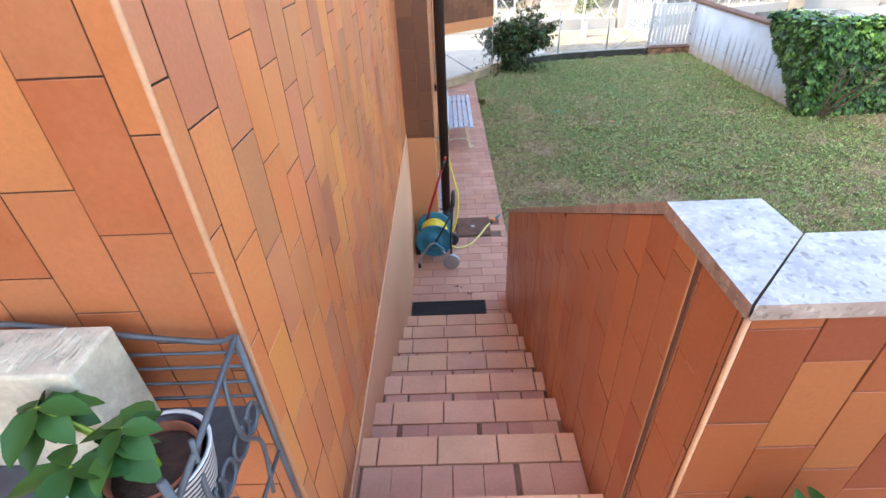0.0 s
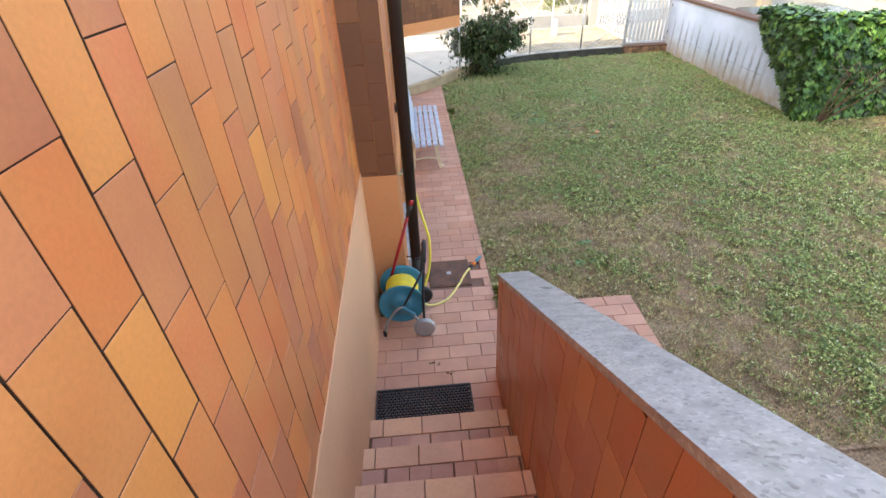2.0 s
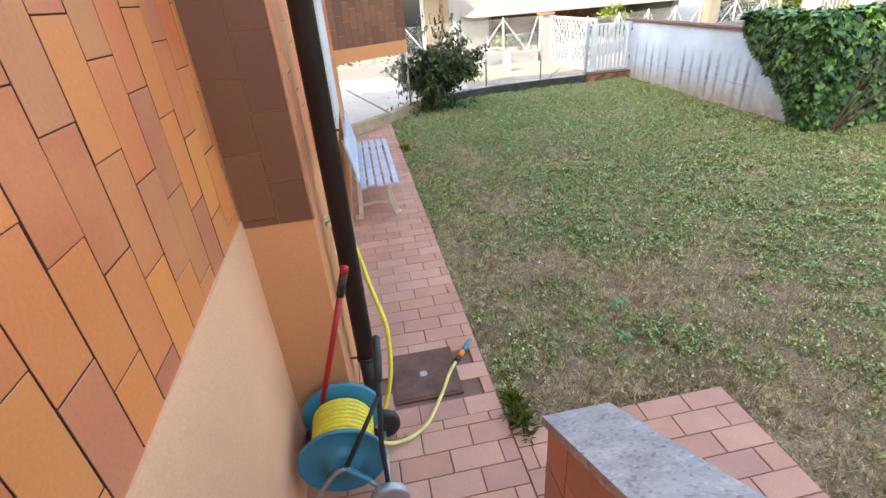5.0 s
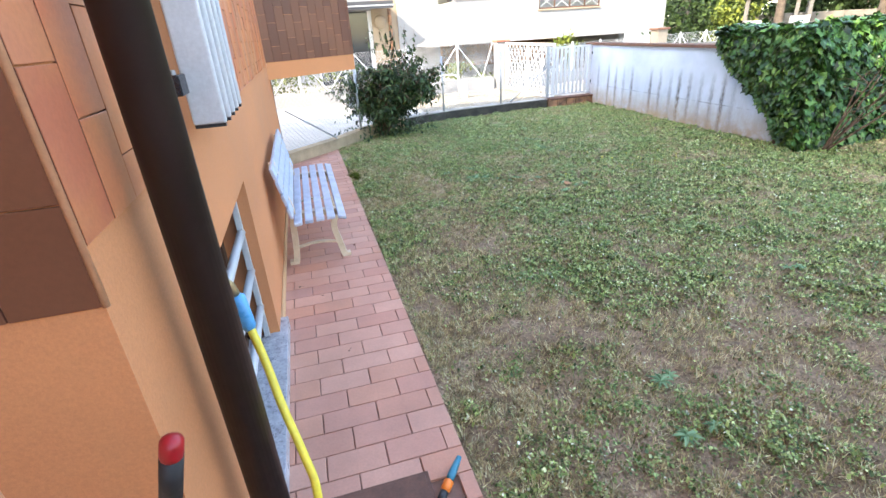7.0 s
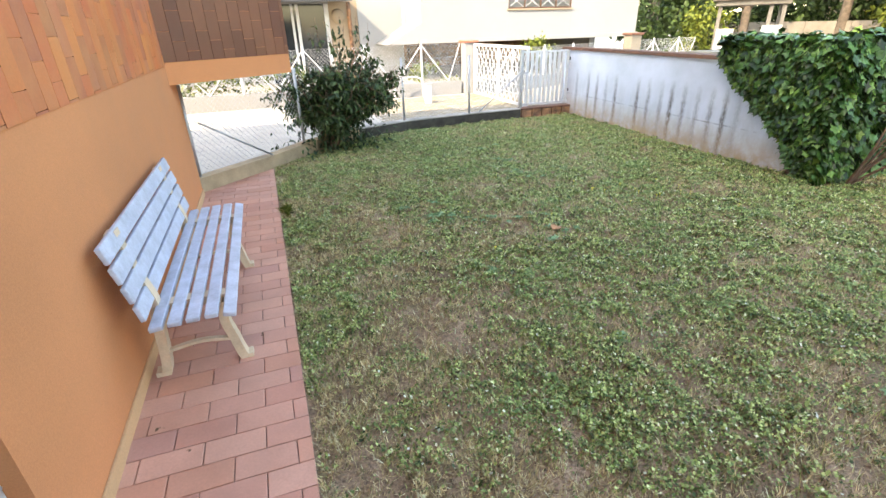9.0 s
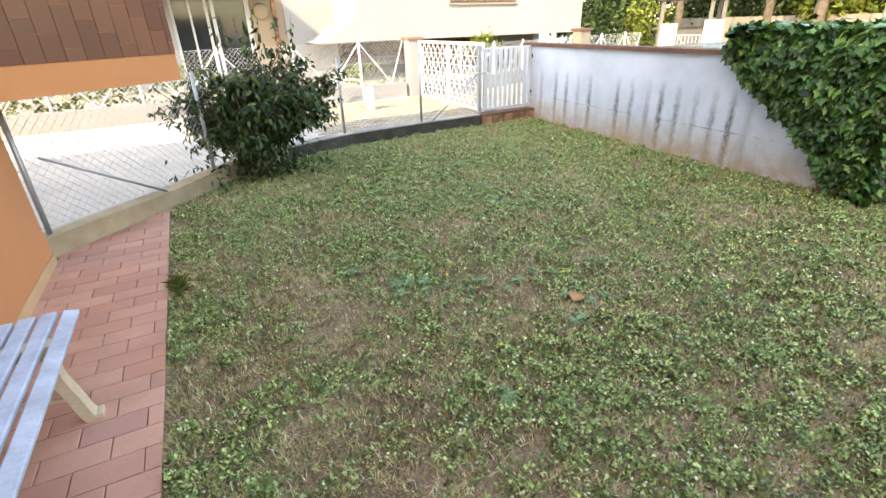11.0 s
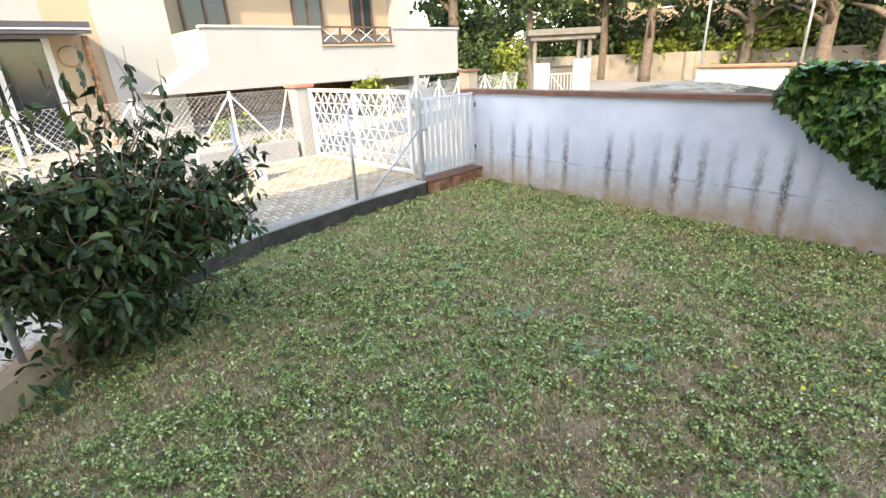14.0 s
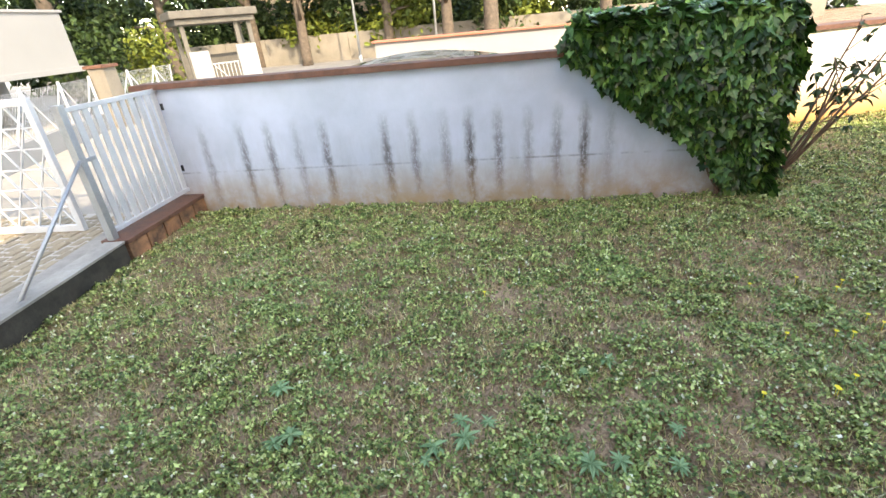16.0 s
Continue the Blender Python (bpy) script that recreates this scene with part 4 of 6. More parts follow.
# ---- fences and gate ----
def chain_link(parent, a, b, z0, z1, mat, cell=0.075, r=0.0017):
    """Wire netting between two ground points."""
    a, b = Vector(a), Vector(b)
    L, Hh = (b - a).length, z1 - z0
    bm = bmesh.new()
    n = int((L + Hh) / cell)
    for sgn in (1, -1):
        for i in range(-int(Hh / cell) - 1, n + 1):
            s0, s1 = (i * cell, i * cell + Hh)
            h0, h1 = (0.0, Hh) if sgn > 0 else (Hh, 0.0)
            pts = [(s0, h0), (s1, h1)]
            pts = clip_line(pts, L)
            if pts:
                tube([Vector((*(a + (b - a) * (s / L)), z0 + h)) for s, h in pts], r, 3, bm)
    for h in (0.0, Hh / 2, Hh):
        tube([Vector((*a, z0 + h)), Vector((*b, z0 + h))], r * 1.3, 4, bm)
    return part("wire_mesh", bm, mat, parent, "wire netting")


def clip_line(pts, L):
    (s0, h0), (s1, h1) = pts
    if s1 <= 0 or s0 >= L:
        return None
    def at(s):
        return (s, h0 + (h1 - h0) * (s - s0) / (s1 - s0))
    lo, hi = max(s0, 0), min(s1, L)
    return (at(lo), at(hi)) if hi - lo > 0.01 else None


def kerb_mid(i):
    a, b = KERB[i]
    c, d = KERB[min(i + 1, len(KERB) - 1)]
    n = Vector((-(d - b), c - a)).normalized() * 0.09
    return Vector((a + n.x, b + n.y))


fence = empty("garden_fence", 1.7, 12.3, 0.16)
tagged(fence, "galvanised wire mesh fence on the low kerb", "fence")
for i in range(0, 5):
    a, b = kerb_mid(i), kerb_mid(i + 1)
    chain_link(fence, a, b, 0.18, 1.15, GREY_METAL)
for p, top in ((kerb_mid(0) + Vector((0.22, 0.18)), 1.18), (kerb_mid(2) + Vector((-0.05, -0.1)), 1.18), (kerb_mid(4), 1.18), (Vector((4.68, 13.46)), 1.16)):
    part("post", tube([(p.x, p.y, 0.1), (p.x, p.y, top)], 0.02, 12), GREY_METAL, fence, smooth=True)
part("brace", tube([(0.42, 10.98, 0.75), (1.12, 11.68, 0.16)], 0.012, 8), GREY_METAL, fence, smooth=True)
part("brace", tube([(5.78, 13.55, 0.80), (4.85, 13.47, 0.14)], 0.014, 8), GREY_METAL, fence, smooth=True)

gate = empty("garden_gate", 6.35, 13.57, 0.18)
tagged(gate, "white painted steel garden gate with flat upright bars", "gate")
part("post", box(5.775, 5.835, 13.54, 13.60, 0.14, 1.20, 0.004), GREY_METAL, gate, "grey steel gate post")
part("top_rail", box(5.84, 6.86, 13.555, 13.585, 1.14, 1.175, 0.003), WHITE_METAL, gate)
part("bottom_rail", box(5.84, 6.86, 13.555, 13.585, 0.20, 0.235, 0.003), WHITE_METAL, gate)
for k in range(10):
    x = 5.90 + k * 0.098
    part("bar", box(x, x + 0.058, 13.562, 13.578, 0.236, 1.139, 0.002), WHITE_METAL, gate)
part("latch", box(5.83, 5.92, 13.535, 13.555, 0.78, 0.81, 0.003), GREY_METAL, gate)
part("hinge", box(6.84, 6.88, 13.54, 13.56, 0.40, 0.46, 0.003), CAR_DARK, gate)
part("hinge", box(6.84, 6.88, 13.54, 13.56, 0.98, 1.04, 0.003), CAR_DARK, gate)
thr = empty("gate_threshold", 6.35, 13.5, 0)
structure(thr, "brown clay step of stained bricks under the gate", "step")
part("cap", box(5.77, 6.90, 13.42, 13.66, 0.125, 0.16, 0.004), RUST, thr)
for k in range(5):
    part("brick", box(5.78 + k * 0.222, 5.99 + k * 0.222, 13.435, 13.63, -0.1, 0.123, 0.006), BRICK_DARK, thr)
structure(put("gate_pillar", box(6.87, 7.02, 13.48, 13.80, -0.2, 1.159, 0.004), WHITE_METAL), "white painted end of the garden wall", "pillar")


# ---- plants in the garden ----
def scatter_leaves(bm, spots, rng, size, width=0.42, droop=0.4, flat=False):
    for p, out in spots:
        d = Vector(out)
        yaw = math.atan2(d.y, d.x) + rng.gauss(0, 0.7)
        pitch = rng.gauss(droop, 0.45)
        leaf(bm, Vector(p), Euler((rng.gauss(0, 0.5), pitch, yaw)).to_matrix(), size * rng.uniform(0.7, 1.3), width, 0.25)


def bush():
    rng = random.Random(21)
    ob = empty("laurel_bush", 1.98, 12.42, 0)
    tagged(ob, "dark green evergreen bush growing beside the wire fence", "bush")
    wood, spots = bmesh.new(), []
    root = Vector((1.98, 12.40, -0.03))
    for k in range(84):
        a = rng.uniform(0, 6.283)
        rad = math.sqrt(rng.random())
        tip = Vector((2.20 + 0.98 * rad * math.cos(a), 12.44 + 0.58 * rad * math.sin(a), 0))
        tip.z = 0.46 + 1.02 * math.sqrt(max(0.05, 1 - rad * rad * 0.65)) * rng.uniform(0.15, 1.0) ** 0.8
        mid = root.lerp(tip, 0.5) + Vector((rng.uniform(-0.1, 0.1), rng.uniform(-0.08, 0.08), 0.12))
        pts = curve_pts([root + Vector((rng.uniform(-0.06, 0.06), rng.uniform(-0.05, 0.05), 0)), mid, tip], 5)
        tube(pts, [0.013 * (1 - 0.8 * i / len(pts)) for i in range(len(pts))], 5, wood)
        for j in range(5):
            f = rng.uniform(0.40, 1.0)
            q = pts[min(len(pts) - 1, int(f * (len(pts) - 1)))]
            end = q + Vector((rng.uniform(-0.27, 0.27), rng.uniform(-0.2, 0.2), rng.uniform(-0.28, 0.2)))
            if end.z < 0.08:
                end.z = 0.08
            tube([q, (q + end) / 2 + Vector((0, 0, 0.03)), end], [0.005, 0.004, 0.002], 4, wood)
            for i in range(26):
                g = rng.uniform(0.15, 1.05)
                p = q.lerp(end, g) + Vector((rng.gauss(0, 0.035), rng.gauss(0, 0.035), rng.gauss(0, 0.03)))
                spots.append((p, (rng.gauss(0, 1), rng.gauss(0, 1), 0)))
    for k in range(420):
        a = rng.uniform(0, 6.283)
        spots.append((Vector((1.98 + rng.gauss(0.1, 0.36), 12.36 + rng.gauss(0, 0.17), abs(rng.gauss(0.08, 0.16)))), (math.cos(a), math.sin(a), 0)))
    for k in range(9):
        b0 = Vector((2.25 + rng.uniform(-0.5, 0.5), 12.5, 1.38))
        b1 = b0 + Vector((rng.uniform(-0.12, 0.12), rng.uniform(-0.1, 0.1), rng.uniform(0.2, 0.42)))
        tube([b0, b1], [0.004, 0.002], 4, wood)
        for i in range(9):
            spots.append((b0.lerp(b1, rng.random()), (rng.gauss(0, 1), rng.gauss(0, 1), 0)))
    tagged(part("branch_work", wood, TWIG, ob), kind="stuff")
    bm = bmesh.new()
    scatter_leaves(bm, spots, rng, 0.080, 0.42, 0.55)
    tagged(part("crown", bm, BUSH_LEAF, ob, "dense narrow dark leaves", True), kind="stuff")


bush()


def ivy_leaf(bm, at, m, s):
    """A lobed ivy leaf: a folded five-pointed blade."""
    rim = [(0.0, 0.0), (-0.18, 0.42), (0.22, 0.34), (0.52, 0.50), (0.60, 0.24), (1.0, 0.0)]
    c = bm.verts.new(at + m @ Vector((0.35 * s, 0, 0.05 * s)))
    up = [bm.verts.new(at + m @ Vector((x * s, y * s, 0))) for x, y in rim]
    dn = [bm.verts.new(at + m @ Vector((x * s, -y * s, 0))) for x, y in rim[1:-1]]
    loop = up + dn[::-1]
    for i in range(len(loop)):
        bm.faces.new((c, loop[i], loop[(i + 1) % len(loop)]))


def ivy():
    rng = random.Random(8)
    ob = empty("ivy", 6.5, 8.7, 0)
    tagged(ob, "thick dark green ivy hanging over the garden wall", "ivy")
    bm = bmesh.new()
    made = 0
    def left_edge(z):
        pts = [(0.0, 8.58), (0.2, 8.74), (0.45, 8.98), (0.7, 9.32), (0.95, 9.68), (1.12, 9.86), (1.25, 9.98), (1.5, 9.86)]
        for (za, ya), (zb, yb) in zip(pts, pts[1:]):
            if z <= zb:
                return ya + (yb - ya) * (z - za) / (zb - za)
        return 9.8
    while made < 5000:
        z = rng.uniform(0.02, 1.52)
        y = rng.uniform(8.1, 10.1)
        hi = left_edge(z) + 0.06 * noise.noise(Vector((0, z * 9, 3)))
        lo = 8.43 - 0.06 * min(1, z / 0.9) + 0.05 * noise.noise(Vector((5, z * 9, 1)))
        if not lo < y < hi:
            continue
        top = 1.43 + 0.07 * noise.noise(Vector((y * 3, 0, 0)))
        if z > top:
            continue
        inside = min((hi - y) / 0.8, (y - lo) / 0.3, (top + 0.05 - z) / 0.25 + 0.25, 1.0)
        bulge = 0.03 + 0.19 * math.sqrt(max(0.0, inside)) * min(1.0, 0.35 + z * 0.7) + 0.05 * noise.noise(Vector((y * 5, z * 5, 2)))
        x = 6.66 + 0.0393 * (y - 8.4) - bulge + rng.uniform(-0.03, 0.06)
        m = Euler((0, 0, 0)).to_matrix()
        fwd = Vector((-0.35 - rng.random() * 0.3, rng.gauss(0, 0.45), -0.75)).normalized()
        nrm = Vector((-1, rng.gauss(0, 0.85), 0.4 + rng.gauss(0, 0.75)))
        side = nrm.cross(fwd).normalized()
        nrm = fwd.cross(side)
        m = Matrix((fwd, side, nrm)).transposed()
        ivy_leaf(bm, Vector((x, y, z)), m, rng.uniform(0.045, 0.115))
        made += 1
    for k in range(1500):
        y = rng.uniform(8.42, 9.88)
        p = Vector((rng.uniform(6.45, 7.15), y, 1.36 + 0.09 * noise.noise(Vector((y * 3, k, 0))) + rng.uniform(-0.03, 0.08)))
        a = rng.uniform(0, 6.283)
        ivy_leaf(bm, p, Euler((rng.gauss(0, 0.4), rng.gauss(0.1, 0.4), a)).to_matrix(), rng.uniform(0.055, 0.10))
    for k in range(4600):
        x = rng.uniform(6.52, 8.45)
        top = 1.44 + 0.08 * noise.noise(Vector((x * 3, 7, 0)))
        z = rng.uniform(0.0, top)
        depth = 0.10 + 0.16 * math.sqrt(min(1, (top + 0.04 - z) / 0.3)) + 0.07 * noise.noise(Vector((x * 4, z * 5, 9)))
        y = 8.60 - depth + rng.uniform(-0.03, 0.06)
        fwd = Vector((rng.gauss(0, 0.45), -0.35 - rng.random() * 0.3, -0.75)).normalized()
        nrm = Vector((rng.gauss(0, 0.85), -1, 0.4 + rng.gauss(0, 0.75)))
        side = nrm.cross(fwd).normalized()
        nrm = fwd.cross(side)
        ivy_leaf(bm, Vector((x, y, z)), Matrix((fwd, side, nrm)).transposed(), rng.uniform(0.045, 0.115))
    for k in range(900):
        p = Vector((rng.uniform(6.9, 8.45), rng.uniform(8.36, 8.8), 1.40 + rng.uniform(-0.03, 0.09)))
        ivy_leaf(bm, p, Euler((rng.gauss(0, 0.4), rng.gauss(0.1, 0.4), rng.uniform(0, 6.283))).to_matrix(), rng.uniform(0.06, 0.11))
    tagged(part("leaves", bm, IVY_LEAF, ob, "lobed glossy ivy leaves"), kind="stuff")
    stems = bmesh.new()
    for k in range(14):
        y = 8.58 + rng.uniform(-0.1, 0.15)
        pts = [(6.62, y, -0.03), (6.59, y + rng.uniform(-0.1, 0.2), 0.35), (6.58, y + rng.uniform(-0.2, 0.6), 0.8), (6.62, y + rng.uniform(-0.25, 1.0), 1.2)]
        tube(curve_pts(pts, 5), 0.008, 5, stems)
    tagged(part("stem_work", stems, TWIG, ob), kind="stuff")
    # near-black slab behind the leaves, in place of the shade in their gaps
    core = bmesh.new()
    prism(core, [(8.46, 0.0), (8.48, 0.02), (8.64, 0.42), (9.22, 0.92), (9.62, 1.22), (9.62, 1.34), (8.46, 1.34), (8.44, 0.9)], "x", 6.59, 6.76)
    part("inner_growth", core, material("ivy_gap_shade", (0.012, 0.016, 0.008), 0.95), ob, "dark core standing in for the shade between ivy leaves")


ivy()


def branchy(ob, root, tips, rng, r0, mat, leafset, per, size):
    wood, lv = bmesh.new(), bmesh.new()
    spots = []
    for tip in tips:
        mid = root.lerp(tip, 0.45) + Vector((rng.uniform(-0.08, 0.08), rng.uniform(-0.08, 0.08), 0.02))
        pts = curve_pts([root, mid, tip], 6)
        tube(pts, [r0 * (1 - 0.7 * i / len(pts)) for i in range(len(pts))], 6, wood)
        for j in range(4):
            q = pts[rng.randrange(len(pts) // 2, len(pts))]
            e = q + Vector((rng.uniform(-0.15, 0.15), rng.uniform(-0.3, 0.2), rng.uniform(0.02, 0.25)))
            tube([q, e], [r0 * 0.35, r0 * 0.15], 5, wood)
            for i in range(per):
                spots.append((q.lerp(e, rng.uniform(0.5, 1.05)), (rng.gauss(0, 1), rng.gauss(0, 1), 0)))
    tagged(part("branch_work", wood, mat, ob), kind="stuff")
    scatter_leaves(lv, spots, rng, size, 0.45, 0.3)
    part("foliage", lv, leafset, ob)


shrub = empty("bare_shrub", 6.85, 8.15, 0)
tagged(shrub, "half-bare shrub with crooked brown stems beside the ivy", "shrub")
_r = random.Random(4)
branchy(shrub, Vector((6.82, 8.22, -0.03)), [Vector((6.9 + _r.uniform(-0.3, 0.3), 7.95 - 0.12 * k, 1.0 + _r.uniform(-0.15, 0.3))) for k in range(6)], _r, 0.016, TWIG, BUSH_LEAF, 5, 0.075)


# ---- the lawn ----
_rs = np.random.RandomState(5)
_fields = {}


def lumps(x, y, cell):
    """Smooth random heights from 0 to 1, one for each cell of the ground."""
    if cell not in _fields:
        _fields[cell] = _rs.uniform(0, 1, (int(14 / cell) + 4, int(16 / cell) + 4))
    g = _fields[cell]
    u, w = x / cell, y / cell
    i, j = u.astype(int), w.astype(int)
    fu, fw = u - i, w - j
    fu, fw = fu * fu * (3 - 2 * fu), fw * fw * (3 - 2 * fw)
    return (g[i, j] * (1 - fu) + g[i + 1, j] * fu) * (1 - fw) + (g[i, j + 1] * (1 - fu) + g[i + 1, j + 1] * fu) * fw


def soil_height(x, y):
    return -0.022 + 0.026 * (lumps(x, y, 0.19) - 0.5) + 0.020 * (lumps(x, y, 0.07) - 0.5)


def greenness(x, y):
    """Trodden and dry beside the path and at the foot of the stairs, green further out."""
    g = np.clip(0.02 + (x - 1.1) * 0.20 + (y - 5.0) * 0.055, 0.0, 0.64)
    return g + 0.75 * (lumps(x, y, 0.62) - 0.5) + 0.55 * (lumps(x, y, 0.24) - 0.5) + 0.3 * (lumps(x, y, 0.1) - 0.5)


def on_lawn(x, y):
    ok = ~((x < 2.33) & (y < 4.53)) & (x > 1.112)
    ok &= y < np.interp(x, [k[0] for k in KERB], [k[1] for k in KERB]) - 0.01
    ok &= ~((x > 6.645 + (y - 8.4) * 0.0393) & (y > 8.3))
    return ok


def turf():
    nx, ny, step = 213, 261, 0.0405
    gx, gy = np.meshgrid(1.101 + np.arange(nx) * step, 2.92 + np.arange(ny) * step, indexing="ij")
    z = np.maximum(soil_height(gx, gy), -0.034)
    v = np.stack([gx, gy, z], 2).reshape(-1, 3)
    i = (np.arange(nx - 1)[:, None] * ny + np.arange(ny - 1)[None, :]).reshape(-1)
    mid = v[i] + step / 2
    i = i[on_lawn(mid[:, 0] + 0.05, mid[:, 1] - 0.05) | ((mid[:, 0] < 1.2) & (mid[:, 1] > 4.6) & (mid[:, 1] < 11.5))]
    me = bpy.data.meshes.new("turf")
    me.from_pydata(v.tolist(), [], np.stack([i, i + ny, i + ny + 1, i + 1], 1).tolist())
    me.materials.append(SOIL)
    me.shade_smooth()
    tagged(new("turf", me), "lumpy brown soil of the lawn with trodden bare patches", "soil", kind="stuff")


def blades(n, x, y, lean0, lean1, l0, l1, w0, w1, ang=None):
    rs = _rs
    ang = rs.uniform(0, 6.283, n) if ang is None else ang
    ln, w, lean = rs.uniform(l0, l1, n), rs.uniform(w0, w1, n), rs.uniform(lean0, lean1, n)
    dx, dy = np.cos(ang), np.sin(ang)
    z = soil_height(x, y) - 0.003
    v = np.empty((n, 3, 3), np.float32)
    v[:, 0] = np.stack([x - dy * w, y + dx * w, z], 1)
    v[:, 1] = np.stack([x + dy * w, y - dx * w, z], 1)
    v[:, 2] = np.stack([x + dx * ln * lean, y + dy * ln * lean, z + 0.004 + ln * np.sqrt(1.03 - lean ** 2)], 1)
    return v


def grass():
    rs = _rs

    def sample(n, far=9.6):
        # more pieces where the walk comes near
        x = 1.1 + (far - 1.1) * rs.uniform(0, 1, n) ** 1.25
        y = rs.uniform(2.95, 13.45, n)
        ok = on_lawn(x, y)
        return x[ok], y[ok]

    sets = []
    x, y = sample(620000)
    keep = rs.uniform(0, 1, len(x)) < np.clip(greenness(x, y) * 1.1, 0.08, 0.85)
    sets.append((blades(keep.sum(), x[keep], y[keep], 0.35, 0.97, 0.018, 0.046, 0.0016, 0.0034), 1))
    x, y = sample(820000)
    keep = rs.uniform(0, 1, len(x)) < np.clip(1.05 - greenness(x, y) * 0.9, 0.3, 0.8) * np.clip(lumps(x, y, 0.1) * 2.2 - 0.4, 0.12, 1)
    sets.append((blades(keep.sum(), x[keep], y[keep], 0.6, 1.0, 0.02, 0.055, 0.0012, 0.0032), 2))
    cx, cy = sample(11000)
    keep = rs.uniform(0, 1, len(cx)) < np.clip(0.95 - greenness(cx, cy), 0.04, 0.8) * 0.75
    cx, cy = np.repeat(cx[keep], 26), np.repeat(cy[keep], 26)
    x, y = cx + rs.normal(0, 0.016, len(cx)), cy + rs.normal(0, 0.016, len(cx))
    ok = on_lawn(x, y)
    x, y, cx, cy = x[ok], y[ok], cx[ok], cy[ok]
    sets.append((blades(len(x), x, y, 0.55, 0.98, 0.02, 0.062, 0.001, 0.0026, np.arctan2(y - cy, x - cx) + rs.normal(0, 0.5, len(x))), 2))
    x, y = sample(1700000)
    rise = lumps(x, y, 0.085) * 0.55 + lumps(x, y, 0.034) * 0.45
    keep = rs.uniform(0, 1, len(x)) < np.clip((greenness(x, y) - 0.10) * 1.35, 0.03, 1) * np.clip((rise - 0.28) * 2.4, 0.06, 1)
    x, y, rise = x[keep], y[keep], rise[keep]
    m = len(x)
    r = rs.uniform(0.0034, 0.0090, m) * (1 + 0.03 * (x - 1.1))
    a0 = rs.uniform(0, 6.283, m)
    z = soil_height(x, y) + 0.004 + np.clip(rise - 0.3, 0, 1) * 0.085 * rs.uniform(0.25, 1.0, m)
    q = np.empty((m, 4, 3), np.float32)
    tilt = rs.normal(0, 0.55, (m, 2))
    for k in range(4):
        ex, ey = r * np.cos(a0 + k * 1.5708), r * np.sin(a0 + k * 1.5708)
        q[:, k] = np.stack([x + ex, y + ey, z + ex * tilt[:, 0] + ey * tilt[:, 1]], 1)
    tri = np.concatenate([v for v, _ in sets])
    n = len(tri)
    me = bpy.data.meshes.new("grass")
    nv = n * 3 + m * 4
    me.vertices.add(nv)
    me.vertices.foreach_set("co", np.concatenate([tri.reshape(-1), q.reshape(-1)]))
    me.loops.add(nv)
    me.loops.foreach_set("vertex_index", np.arange(nv, dtype=np.int32))
    me.polygons.add(n + m)
    me.polygons.foreach_set("loop_start", np.concatenate([np.arange(n) * 3, n * 3 + np.arange(m) * 4]).astype(np.int32))
    for mt in (CLOVER, GRASS, STRAW):
        me.materials.append(mt)
    me.polygons.foreach_set("material_index", np.concatenate([np.full(len(v), k) for v, k in sets] + [np.zeros(m)]).astype(np.int32))
    me.update(calc_edges=True)
    me.validate()
    tagged(new("grass", me), "sparse lawn grass and clover with dry patches", "grass", kind="stuff")


turf()
grass()


def rosette(x, y, s, seed):
    rng = random.Random(seed)
    bm = bmesh.new()
    n = rng.randrange(10, 15)
    for k in range(n):
        leaf(bm, Vector((x, y, 0.004)), Euler((rng.gauss(0, 0.2), rng.uniform(-0.45, -0.12), k * 6.283 / n + rng.uniform(-0.2, 0.2))).to_matrix(), s * rng.uniform(0.7, 1.2), 0.30, 0.35)
    ob = put("weed", bm, WEED_LEAF)
    tagged(ob, "blue-green weed rosette growing flat in the lawn", "weed", "weeds in the lawn", "stuff")


_r = random.Random(12)
for k, (x, y) in enumerate([(2.3, 9.43), (2.48, 9.04), (2.63, 9.07), (2.69, 8.92), (2.43, 9.05), (2.82, 8.79), (2.97, 8.92), (3.12, 8.74), (3.4, 8.75), (3.43, 8.47), (3.46, 8.33), (2.64, 9.49), (3.22, 8.22), (3.97, 11.39), (4.26, 11.46), (3.94, 10.76), (3.96, 10.63), (3.96, 10.1), (3.99, 9.86), (4.44, 10.03), (4.12, 10.59), (2.15, 5.32), (2.09, 5.08), (2.91, 6.92), (2.54, 8.0), (3.72, 6.09)]):
    for j in range(2):
        rosette(x + _r.gauss(0, 0.05), y + _r.gauss(0, 0.05), _r.uniform(0.032, 0.062), k + 50 * j)
dead = bmesh.new()
leaf(dead, Vector((3.32, 8.36, 0.012)), Euler((0.15, -0.1, 0.6)).to_matrix(), 0.13, 0.75, 0.2)
tagged(put("dead_leaf", dead, worn("russet_leaf", (0.42, 0.20, 0.09), 0.8, 25, 0.35, 90, 0.2)), "large russet dead leaf lying on the lawn", "leaf")
tuft = bmesh.new()
for k in range(160):
    leaf(tuft, Vector((1.14 + _r.uniform(0, 0.07), 4.62 + _r.gauss(0, 0.09), -0.02)), Euler((0, _r.uniform(-1.4, -0.5), _r.uniform(0, 6.28))).to_matrix(), _r.uniform(0.05, 0.11), 0.12, 0.4)
tagged(put("grass_tuft", tuft, LIME_LEAF), "bright green grass tuft at the edge of the path", "grass tuft")
tuft = bmesh.new()
